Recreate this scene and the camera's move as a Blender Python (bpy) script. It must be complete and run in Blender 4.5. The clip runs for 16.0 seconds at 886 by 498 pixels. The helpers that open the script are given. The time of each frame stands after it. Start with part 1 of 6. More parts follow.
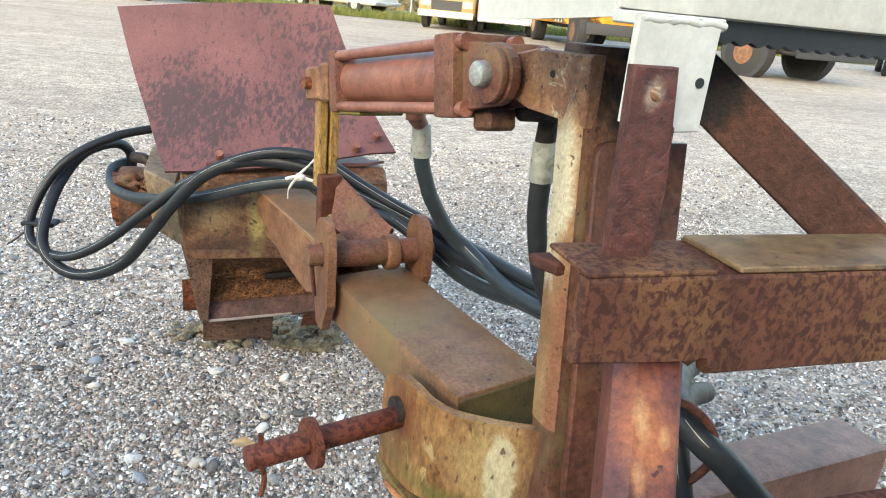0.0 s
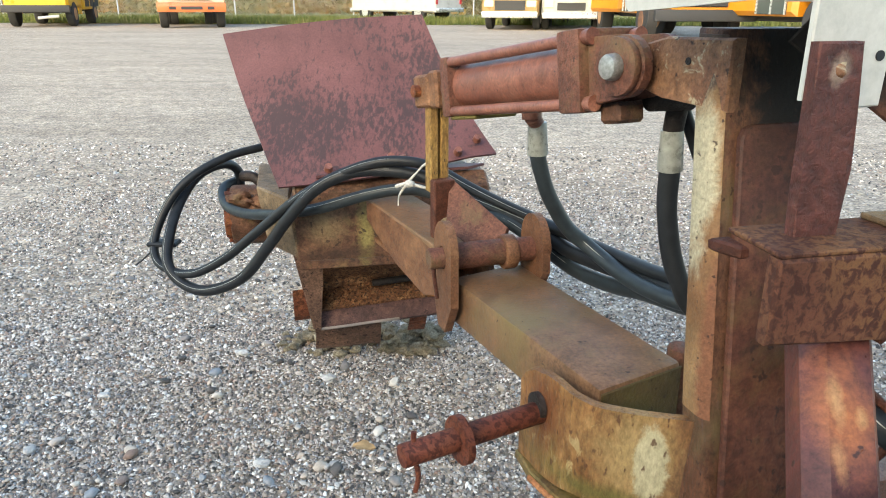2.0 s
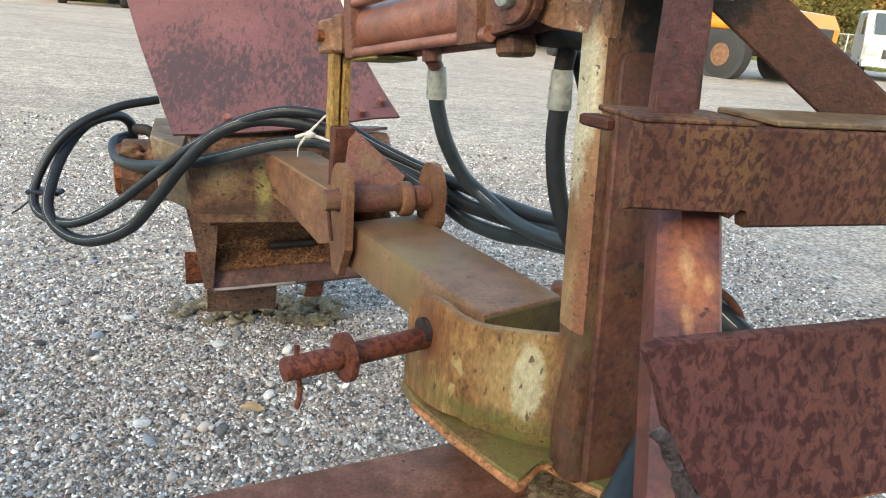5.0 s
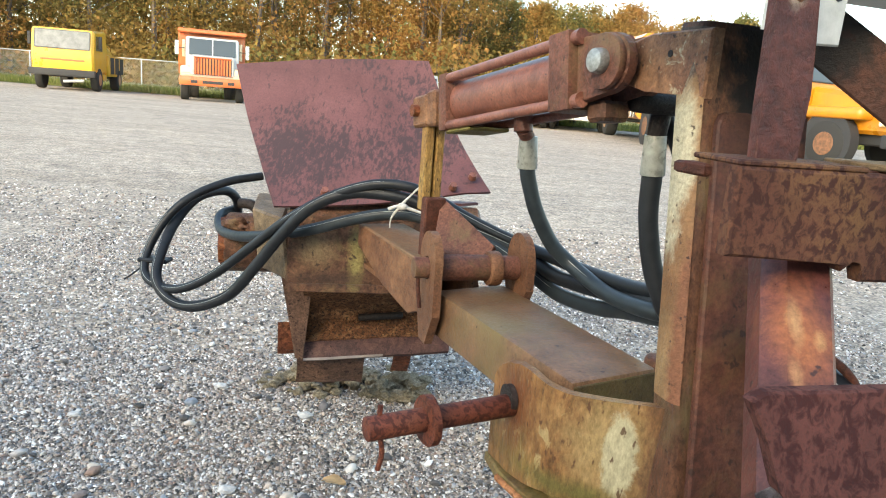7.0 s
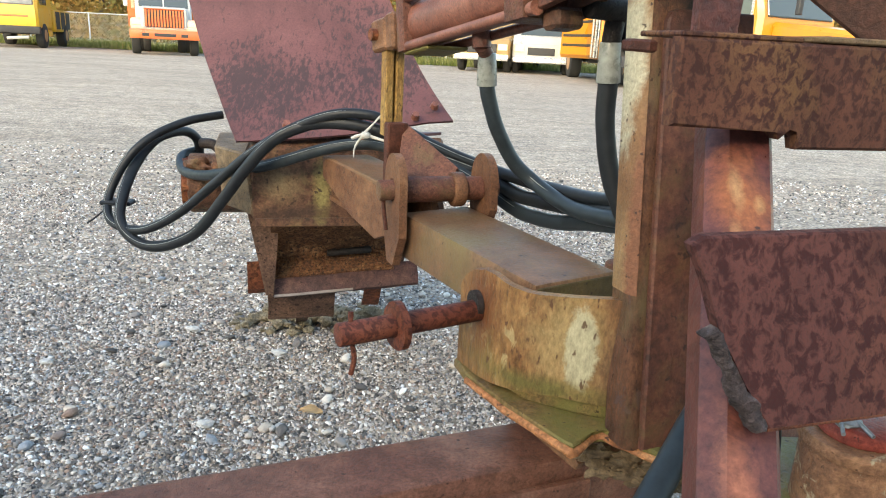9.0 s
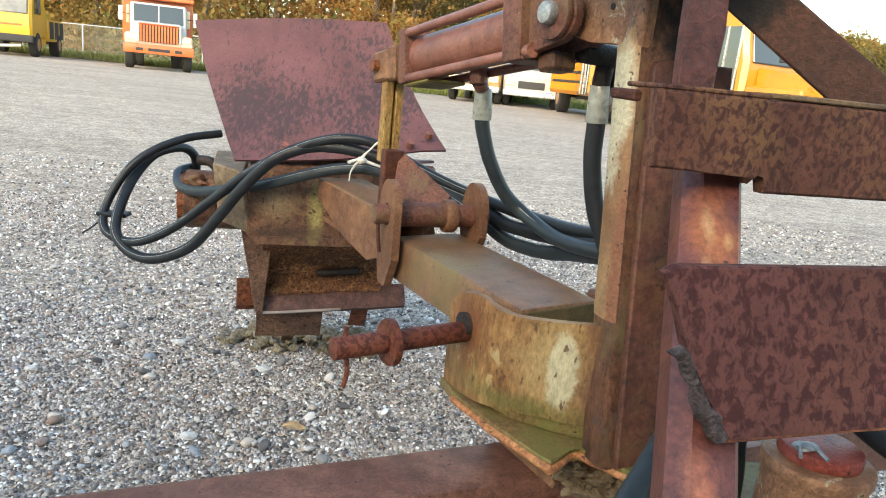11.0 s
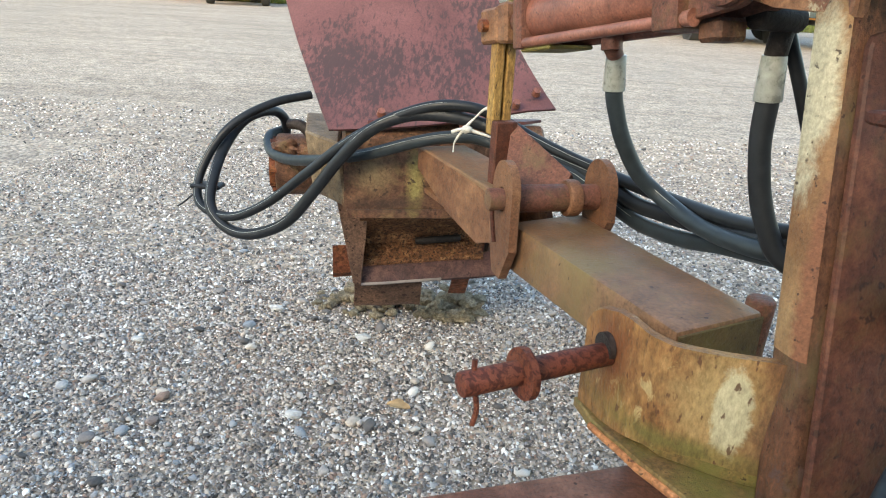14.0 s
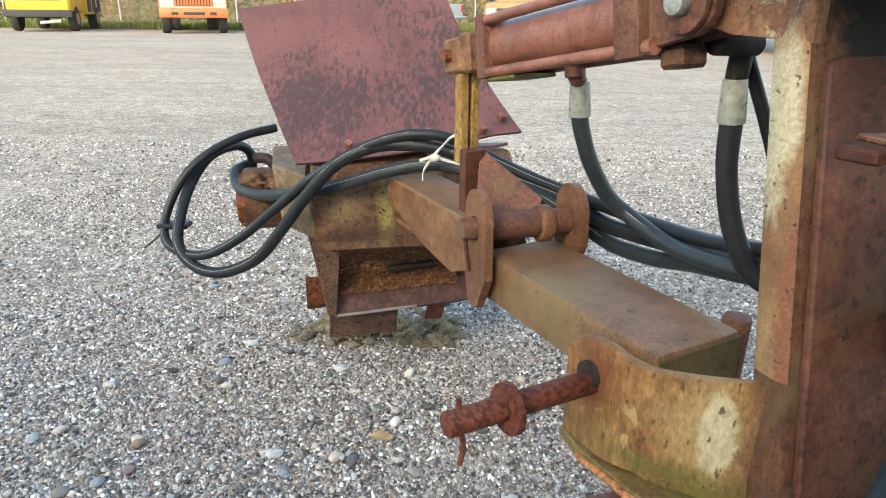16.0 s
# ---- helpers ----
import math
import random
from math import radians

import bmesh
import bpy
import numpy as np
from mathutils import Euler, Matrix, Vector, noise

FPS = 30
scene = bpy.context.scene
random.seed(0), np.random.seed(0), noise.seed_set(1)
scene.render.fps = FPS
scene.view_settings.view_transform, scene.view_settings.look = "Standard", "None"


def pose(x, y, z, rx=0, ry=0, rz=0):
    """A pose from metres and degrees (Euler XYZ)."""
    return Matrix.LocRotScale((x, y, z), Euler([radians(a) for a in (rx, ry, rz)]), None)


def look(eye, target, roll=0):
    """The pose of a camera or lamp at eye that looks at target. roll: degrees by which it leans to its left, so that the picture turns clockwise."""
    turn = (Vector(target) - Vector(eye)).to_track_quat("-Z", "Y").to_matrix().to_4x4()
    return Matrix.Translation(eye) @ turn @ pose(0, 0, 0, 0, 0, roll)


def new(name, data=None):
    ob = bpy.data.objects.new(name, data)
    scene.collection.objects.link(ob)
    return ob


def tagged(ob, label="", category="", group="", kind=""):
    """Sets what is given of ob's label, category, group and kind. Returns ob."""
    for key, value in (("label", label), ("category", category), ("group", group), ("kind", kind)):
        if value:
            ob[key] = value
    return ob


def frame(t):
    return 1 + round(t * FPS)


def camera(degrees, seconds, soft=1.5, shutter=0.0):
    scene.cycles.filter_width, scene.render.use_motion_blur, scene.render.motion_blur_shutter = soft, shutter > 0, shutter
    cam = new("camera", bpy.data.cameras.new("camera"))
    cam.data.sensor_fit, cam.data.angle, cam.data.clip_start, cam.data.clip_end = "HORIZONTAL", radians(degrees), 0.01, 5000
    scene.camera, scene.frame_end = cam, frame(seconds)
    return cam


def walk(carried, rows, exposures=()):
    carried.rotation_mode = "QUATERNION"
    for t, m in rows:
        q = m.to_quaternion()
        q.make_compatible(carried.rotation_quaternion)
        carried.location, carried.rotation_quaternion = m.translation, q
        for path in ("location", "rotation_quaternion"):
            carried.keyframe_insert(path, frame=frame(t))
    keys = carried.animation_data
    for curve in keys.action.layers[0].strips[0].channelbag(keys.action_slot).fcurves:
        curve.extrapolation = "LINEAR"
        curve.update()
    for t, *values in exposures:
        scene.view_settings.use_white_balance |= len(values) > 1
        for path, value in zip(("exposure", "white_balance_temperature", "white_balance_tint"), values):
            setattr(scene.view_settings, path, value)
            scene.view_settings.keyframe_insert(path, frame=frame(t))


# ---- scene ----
cam = camera(64.0, 16.0, 1.0)
PATH = [
    (0, (-0.011, 0.329, 0.922), (0.128, 2.212, 0.262), 5.5),
    (0.5, (-0.015, 0.345, 0.941), (0.033, 2.245, 0.319), 3.0),
    (1, (-0.074, 0.334, 0.944), (-0.107, 2.214, 0.262), 0.3),
    (1.5, (-0.073, 0.319, 0.939), (-0.142, 2.199, 0.261), -0.2),
    (2, (-0.074, 0.315, 0.919), (-0.146, 2.201, 0.257), 0.2),
    (2.5, (-0.055, 0.323, 0.916), (-0.106, 2.204, 0.238), 0.1),
    (3, (-0.023, 0.325, 0.923), (-0.07, 2.202, 0.235), -0.7),
    (3.5, (-0.033, 0.34, 0.89), (-0.025, 2.191, 0.134), 0.8),
    (4, (-0.07, 0.308, 0.88), (0.017, 2.162, 0.137), 2.8),
    (4.2, (-0.069, 0.305, 0.878), (0.062, 2.163, 0.149), 3.0),
    (6.3, (-0.032, 0.228, 0.774), (0.139, 2.153, 0.256), 7.2),
    (6.5, (-0.053, 0.234, 0.776), (0.054, 2.163, 0.257), 6.0),
    (7, (-0.051, 0.276, 0.812), (-0.129, 2.23, 0.392), 4.5),
    (7.5, (-0.033, 0.243, 0.769), (-0.152, 2.195, 0.348), 4.7),
    (8, (-0.019, 0.252, 0.772), (-0.028, 2.19, 0.276), 3.5),
    (8.5, (-0.032, 0.253, 0.774), (-0.018, 2.176, 0.222), 2.6),
    (11, (-0.054, 0.206, 0.781), (0.007, 2.148, 0.308), 5.8),
    (11.5, (-0.04, 0.201, 0.809), (0.005, 2.151, 0.366), 4.4),
    (12, (-0.074, 0.303, 0.863), (-0.066, 2.216, 0.281), 3.6),
    (12.5, (-0.111, 0.323, 0.838), (-0.243, 2.177, 0.101), 3.5),
    (13, (-0.128, 0.313, 0.841), (-0.33, 2.159, 0.098), 3.4),
    (13.5, (-0.118, 0.326, 0.832), (-0.319, 2.185, 0.122), 3.4),
    (14, (-0.115, 0.337, 0.832), (-0.263, 2.21, 0.147), 3.0),
    (14.5, (-0.116, 0.353, 0.853), (-0.22, 2.237, 0.19), 2.0),
    (15, (-0.116, 0.356, 0.845), (-0.208, 2.249, 0.208), 1.6),
    (15.5, (-0.118, 0.347, 0.844), (-0.207, 2.243, 0.214), 1.1),
    (16, (-0.121, 0.348, 0.85), (-0.191, 2.242, 0.211), 0.6),
]

walk(cam, [(t, look(eye, target, roll)) for t, eye, target, roll in PATH], [(0.0, 2.49, 7150, 2), (1.5, 2.24, 7150, 2), (3.5, 2.24, 7150, 2), (7.0, 2.31, 7150, 2), (8.2, 2.22, 7150, 2), (11.5, 2.26, 7150, 2), (16.0, 2.30, 7150, 2)])

# ---- sky and sun ----
SUN_ELEV, SUN_ROT = 24.0, 205.0
world = bpy.data.worlds.new("world")
scene.world = world
world.use_nodes = True
wn, wl = world.node_tree.nodes, world.node_tree.links
sky = wn.new("ShaderNodeTexSky")
sky.sky_type, sky.sun_disc = "NISHITA", False
sky.sun_elevation, sky.sun_rotation = radians(SUN_ELEV), radians(SUN_ROT)
sky.air_density, sky.dust_density, sky.ozone_density = 1.0, 1.5, 1.0
wn["Background"].inputs["Strength"].default_value = 0.15
wl.new(sky.outputs[0], wn["Background"].inputs[0])
sun = new("sun", bpy.data.lights.new("sun", "SUN"))
sun.data.energy, sun.data.angle, sun.data.color = 0.42, radians(18), (1.0, 0.83, 0.64)
_az, _el = radians(SUN_ROT), radians(SUN_ELEV)
_toward = Vector((math.sin(_az) * math.cos(_el), math.cos(_az) * math.cos(_el), math.sin(_el)))
sun.matrix_world = look(_toward * 30, (0, 0, 0))


# ---- materials ----
def node_mat(name):
    m = bpy.data.materials.new(name)
    m.use_nodes = True
    n, l = m.node_tree.nodes, m.node_tree.links
    return m, n, l, n["Principled BSDF"]


def coords(n, l, scale=(1, 1, 1)):
    tc, mp = n.new("ShaderNodeTexCoord"), n.new("ShaderNodeMapping")
    mp.inputs["Scale"].default_value = scale
    l.new(tc.outputs["Object"], mp.inputs["Vector"])
    return mp.outputs["Vector"]


def noise_tex(n, l, vec, scale, detail=4.0, rough=0.6, dist=0.0):
    t = n.new("ShaderNodeTexNoise")
    t.inputs["Scale"].default_value, t.inputs["Detail"].default_value = scale, detail
    t.inputs["Roughness"].default_value, t.inputs["Distortion"].default_value = rough, dist
    l.new(vec, t.inputs["Vector"])
    return t.outputs["Fac"]


def ramp(n, l, fac, stops):
    r = n.new("ShaderNodeValToRGB")
    els = r.color_ramp.elements
    while len(els) < len(stops):
        els.new(0.5)
    for e, (p, c) in zip(els, stops):
        e.position, e.color = p, (*c, 1) if len(c) == 3 else c
    l.new(fac, r.inputs["Fac"])
    return r.outputs["Color"]


def grey(v):
    return (v, v, v)


def mixc(n, l, fac, a, b, mode="MIX"):
    m = n.new("ShaderNodeMix")
    m.data_type, m.blend_type = "RGBA", mode
    for sock, val in ((m.inputs[0], fac), (m.inputs[6], a), (m.inputs[7], b)):
        if hasattr(val, "links"):
            l.new(val, sock)
        elif isinstance(val, (int, float)):
            sock.default_value = val
        else:
            sock.default_value = (*val, 1)
    return m.outputs[2]


def bump(n, l, bsdf, height, strength, distance):
    b = n.new("ShaderNodeBump")
    b.inputs["Strength"].default_value, b.inputs["Distance"].default_value = strength, distance
    l.new(height, b.inputs["Height"])
    l.new(b.outputs[0], bsdf.inputs["Normal"])


def edge_mask(n, l, value, soft, rim):
    """One inside a ragged patch, none outside."""
    m = n.new("ShaderNodeMapRange")
    m.inputs["From Min"].default_value, m.inputs["From Max"].default_value = rim + soft, rim - soft
    l.new(value, m.inputs["Value"])
    return m.outputs[0]


def weathered(name, base, dark, light, spots=(0.03, 0.015, 0.012), paint=None, paint_amount=0.45, patch=9.0, speck=140.0,
              speck_cut=0.62, rough=0.56, relief=0.0012, moss=None, stretch=(1, 1, 1), metal=0.0, moss_amount=0.5, mottle=130.0, mottling=0.6, blobs=(), grain=0.8, spec=0.22):
    """Old painted or bare steel: broad tone, patches of paint, moss film, dark pits, fine grain relief."""
    m, n, l, p = node_mat(name)
    v = coords(n, l, stretch)
    broad = noise_tex(n, l, v, patch, 5, 0.65, 0.4)
    col = ramp(n, l, broad, ((0.30, dark), (0.52, base), (0.72, light)))
    fine = noise_tex(n, l, v, speck * 2.2, 5, 0.7)
    tone = ramp(n, l, fine, ((0.30, grey(0.45)), (0.70, grey(1.42))))
    col = mixc(n, l, grain, col, tone, "MULTIPLY")
    blot = noise_tex(n, l, v, mottle, 4, 0.62, 0.5)
    col = mixc(n, l, mottling, col, ramp(n, l, blot, ((0.36, grey(0.42)), (0.50, grey(0.95)), (0.66, grey(1.45)))), "MULTIPLY")
    if paint:
        flake = noise_tex(n, l, v, patch * 1.7, 8, 0.72, 0.6)
        a = 0.5 + (0.5 - paint_amount) * 0.5
        mask = ramp(n, l, flake, ((a - 0.02, grey(0)), (a + 0.03, grey(1))))
        tint = mixc(n, l, 0.5, paint, tone, "MULTIPLY")
        col = mixc(n, l, mask, col, tint)
    if moss:
        film = noise_tex(n, l, v, patch * 0.8, 6, 0.7, 0.3)
        b = 0.5 + (0.5 - moss_amount) * 0.4
        col = mixc(n, l, ramp(n, l, film, ((b - 0.08, grey(0)), (b + 0.12, grey(0.75)))), col, moss)
    for centre, radii, tint, soft, *ragged in blobs:
        rag = ragged[0] if ragged else 2.2
        tc, mp, ln, ad = n.new("ShaderNodeTexCoord"), n.new("ShaderNodeMapping"), n.new("ShaderNodeVectorMath"), n.new("ShaderNodeMath")
        mp.inputs["Scale"].default_value = [1 / r for r in radii]
        mp.inputs["Location"].default_value = [-c / r for c, r in zip(centre, radii)]
        ln.operation, ad.operation = "LENGTH", "MULTIPLY_ADD"
        ad.inputs[1].default_value = rag
        l.new(tc.outputs["Object"], mp.inputs["Vector"])
        l.new(mp.outputs[0], ln.inputs[0])
        l.new(ln.outputs["Value"], ad.inputs[2])
        l.new(noise_tex(n, l, tc.outputs["Object"], 2.2 / max(radii), 8, 0.74, 0.6), ad.inputs[0])
        col = mixc(n, l, edge_mask(n, l, ad.outputs[0], soft, 0.85 + 0.5 * rag), col, mixc(n, l, 0.7, tint, tone, "MULTIPLY"))
    pits = noise_tex(n, l, v, speck, 3, 0.55)
    col = mixc(n, l, ramp(n, l, pits, ((speck_cut, grey(0)), (speck_cut + 0.05, grey(0.85)))), col, spots)
    l.new(col, p.inputs["Base Color"])
    rr = ramp(n, l, fine, ((0.3, grey(rough - 0.15)), (0.7, grey(min(1, rough + 0.12)))))
    l.new(rr, p.inputs["Roughness"])
    p.inputs["Metallic"].default_value = metal
    p.inputs["Specular IOR Level"].default_value = spec
    hm = mixc(n, l, 0.45, fine, blot)
    bump(n, l, p, hm, 0.9, relief * 2.2)
    return m


def plain(name, col, rough=0.5, metal=0.0, vary=0.25, scale=30.0, relief=0.0003, spec=None):
    m, n, l, p = node_mat(name)
    v = coords(n, l)
    f = noise_tex(n, l, v, scale, 5, 0.65)
    l.new(mixc(n, l, 1.0, col, ramp(n, l, f, ((0.3, grey(1 - vary)), (0.7, grey(1 + vary)))), "MULTIPLY"), p.inputs["Base Color"])
    l.new(ramp(n, l, f, ((0.3, grey(max(0.02, rough - 0.1))), (0.7, grey(min(1, rough + 0.1))))), p.inputs["Roughness"])
    p.inputs["Metallic"].default_value = metal
    if spec is not None:
        p.inputs["Specular IOR Level"].default_value = spec
    bump(n, l, p, f, 0.4, relief)
    return m


RUST = weathered("rusted_steel", (0.169, 0.054, 0.026), (0.089, 0.031, 0.017), (0.270, 0.108, 0.040), patch=14, speck=150, speck_cut=0.68, mottle=95, mottling=0.95)
PEELING = weathered("peeling_dark_red_steel", (0.092, 0.031, 0.024), (0.060, 0.021, 0.018), (0.125, 0.046, 0.034), patch=22, speck=70, speck_cut=0.66, mottle=75, mottling=0.55, relief=0.0022, rough=0.5, spec=0.35, blobs=(((0.1238, 0.714, 0.885), (0.005, 0.03, 0.007), (0.33, 0.25, 0.19), 0.6),))
RUST_BAR = weathered("brown_rusted_bar", (0.090, 0.031, 0.019), (0.056, 0.019, 0.013), (0.126, 0.046, 0.027), patch=14, speck=180, speck_cut=0.66, mottle=90, mottling=0.6)
# worn column paint; the orange blobs put a glossy glow of light into its colour
COLUMN_GLOW_PAINT = weathered("worn_column_paint_with_glow", (0.110, 0.034, 0.026), (0.075, 0.026, 0.022), (0.155, 0.052, 0.032), patch=17, speck=90, speck_cut=0.68, rough=0.42, spec=0.35, mottle=45, mottling=0.4, relief=0.0004,
                        blobs=(((0.1480, 0.682, 0.690), (0.016, 0.060, 0.023), (0.34, 0.115, 0.040), 0.7), ((0.1435, 0.688, 0.698), (0.0042, 0.03, 0.0105), (0.46, 0.25, 0.105), 0.7), ((0.139, 0.664, 0.672), (0.0035, 0.02, 0.0085), (0.40, 0.19, 0.08), 0.7), ((0.1575, 0.682, 0.689), (0.0035, 0.012, 0.0045), (0.44, 0.22, 0.085), 0.6), ((0.118, 0.560, 0.563), (0.009, 0.05, 0.024), (0.34, 0.115, 0.06), 0.6)))
CREAM = weathered("flaking_cream_paint", (0.235, 0.122, 0.048), (0.155, 0.068, 0.027), (0.31, 0.175, 0.072), paint=(0.38, 0.28, 0.135), paint_amount=0.27, patch=20, speck=75, speck_cut=0.63, spots=(0.085, 0.038, 0.020), moss=(0.175, 0.138, 0.05), moss_amount=0.2, stretch=(1.4, 1.4, 0.6), rough=0.48, mottle=60, mottling=0.45,
                  blobs=(((0.150, 0.895, 0.475), (0.028, 0.08, 0.085), (0.135, 0.068, 0.036), 0.3), ((0.008, 0.99, 0.500), (0.020, 0.06, 0.04), (0.16, 0.062, 0.028), 0.6), ((0.095, 0.92, 0.485), (0.034, 0.06, 0.055), (0.33, 0.225, 0.10), 0.6), ((0.109, 0.914, 0.485), (0.0175, 0.05, 0.052), (0.42, 0.37, 0.235), 0.12, 1.3), ((0.07, 0.93, 0.434), (0.10, 0.08, 0.013), (0.14, 0.115, 0.037), 0.6)))
MOSSY = weathered("mossy_steel", (0.20, 0.12, 0.05), (0.12, 0.07, 0.035), (0.28, 0.16, 0.07), moss=(0.135, 0.13, 0.035), moss_amount=0.7, patch=10, speck=130, speck_cut=0.66)
ARM = weathered("olive_brown_painted_steel", (0.205, 0.112, 0.062), (0.145, 0.082, 0.046), (0.25, 0.138, 0.082), moss=(0.165, 0.122, 0.05), moss_amount=0.36, patch=7, speck=90, speck_cut=0.68, rough=0.46, relief=0.0006, mottle=32, mottling=0.35, spec=0.3)
# darker copy of the arm's steel, with the end face's shade in its colour
ARM_END_SHADED = weathered("shaded_mossy_steel", (0.085, 0.055, 0.026), (0.05, 0.032, 0.018), (0.125, 0.085, 0.038), moss=(0.10, 0.085, 0.03), moss_amount=0.5, patch=14, speck=110, speck_cut=0.66, mottle=50, mottling=0.5)
DIPPER = weathered("tan_rusted_steel", (0.182, 0.088, 0.047), (0.115, 0.052, 0.031), (0.250, 0.132, 0.070), paint=(0.45, 0.36, 0.24), paint_amount=0.10, patch=14, speck=150, speck_cut=0.66, mottle=60, mottling=0.45)
YELLOW = weathered("yellow_paint_over_rust", (0.30, 0.175, 0.055), (0.17, 0.085, 0.035), (0.38, 0.25, 0.085), patch=20, speck=150, speck_cut=0.62, stretch=(1.6, 1.6, 0.5))
def scuffed(name, base, dark, light, scuff, blobs):
    """Faded paint with fine downward scuffs that crowd together in worn places."""
    m, n, l, p = node_mat(name)
    v = coords(n, l)
    col = ramp(n, l, noise_tex(n, l, v, 7, 6, 0.65, 0.5), ((0.30, dark), (0.52, base), (0.74, light)))
    fine = noise_tex(n, l, v, 260, 4, 0.7)
    col = mixc(n, l, 0.6, col, ramp(n, l, fine, ((0.3, grey(0.66)), (0.7, grey(1.3)))), "MULTIPLY")
    crowd = noise_tex(n, l, v, 5.5, 5, 0.7, 0.8)
    for centre, radii in blobs:
        tc, mp, ln, ra = n.new("ShaderNodeTexCoord"), n.new("ShaderNodeMapping"), n.new("ShaderNodeVectorMath"), n.new("ShaderNodeMapRange")
        mp.inputs["Scale"].default_value = [1 / r for r in radii]
        mp.inputs["Location"].default_value = [-c / r for c, r in zip(centre, radii)]
        ln.operation = "LENGTH"
        ra.inputs["From Min"].default_value, ra.inputs["From Max"].default_value = 1.5, 0.2
        ra.inputs["To Max"].default_value = 0.26
        l.new(tc.outputs["Object"], mp.inputs["Vector"])
        l.new(mp.outputs[0], ln.inputs[0])
        l.new(ln.outputs["Value"], ra.inputs["Value"])
        ad = n.new("ShaderNodeMath")
        l.new(crowd, ad.inputs[0])
        l.new(ra.outputs[0], ad.inputs[1])
        crowd = ad.outputs[0]
    streak = noise_tex(n, l, coords(n, l, (1.0, 0.45, 0.45)), 120, 5, 0.7, 0.3)
    both = n.new("ShaderNodeMath")
    both.operation = "MULTIPLY_ADD"
    both.inputs[1].default_value = 0.62
    l.new(crowd, both.inputs[0])
    l.new(streak, both.inputs[2])
    worn = ramp(n, l, both.outputs[0], ((0.85, grey(0)), (0.95, grey(0.75)), (1.08, grey(0.9))))
    col = mixc(n, l, worn, col, scuff)
    l.new(col, p.inputs["Base Color"])
    l.new(ramp(n, l, fine, ((0.3, grey(0.42)), (0.7, grey(0.66)))), p.inputs["Roughness"])
    p.inputs["Specular IOR Level"].default_value = 0.3
    bump(n, l, p, both.outputs[0], 0.4, 0.0012)
    return m


MAROON = scuffed("faded_maroon_paint", (0.136, 0.056, 0.053), (0.098, 0.041, 0.039), (0.172, 0.075, 0.070), (0.050, 0.031, 0.030),
                 (((-0.42, 1.71, 0.645), (0.08, 0.12, 0.085)), ((-0.26, 1.77, 0.70), (0.10, 0.12, 0.06)), ((-0.47, 1.78, 0.71), (0.06, 0.1, 0.09)), ((-0.14, 1.86, 0.78), (0.07, 0.1, 0.10))))
OXIDE = weathered("red_oxide_paint", (0.215, 0.082, 0.055), (0.150, 0.058, 0.042), (0.27, 0.118, 0.082), patch=14, speck=130, speck_cut=0.66, rough=0.42, relief=0.0005, mottle=40, mottling=0.4, spec=0.4)
BROWN = weathered("brown_oxide_steel", (0.148, 0.062, 0.043), (0.090, 0.040, 0.029), (0.190, 0.086, 0.056), patch=16, speck=140, speck_cut=0.66, moss=(0.17, 0.125, 0.06), moss_amount=0.3, mottling=0.45)
# the near-black blob holds soot and the painted shade of the box above
MAST = weathered("worn_mast_paint_soot_and_shade", (0.124, 0.057, 0.034), (0.062, 0.030, 0.020), (0.182, 0.087, 0.047), paint=(0.10, 0.060, 0.052), paint_amount=0.3, patch=14, speck=120, speck_cut=0.64, stretch=(1.3, 1.3, 0.7), rough=0.6, mottle=70, mottling=0.6, moss=(0.14, 0.11, 0.055), moss_amount=0.22, blobs=(((0.205, 0.955, 0.850), (0.045, 0.06, 0.10), (0.016, 0.013, 0.012), 0.25),))
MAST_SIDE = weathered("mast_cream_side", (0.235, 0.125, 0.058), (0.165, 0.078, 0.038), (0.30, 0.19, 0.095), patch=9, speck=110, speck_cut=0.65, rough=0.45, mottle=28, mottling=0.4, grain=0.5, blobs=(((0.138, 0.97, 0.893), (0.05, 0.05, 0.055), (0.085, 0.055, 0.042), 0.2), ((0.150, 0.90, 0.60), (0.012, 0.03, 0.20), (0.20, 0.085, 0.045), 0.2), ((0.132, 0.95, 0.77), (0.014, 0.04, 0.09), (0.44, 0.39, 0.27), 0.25)))


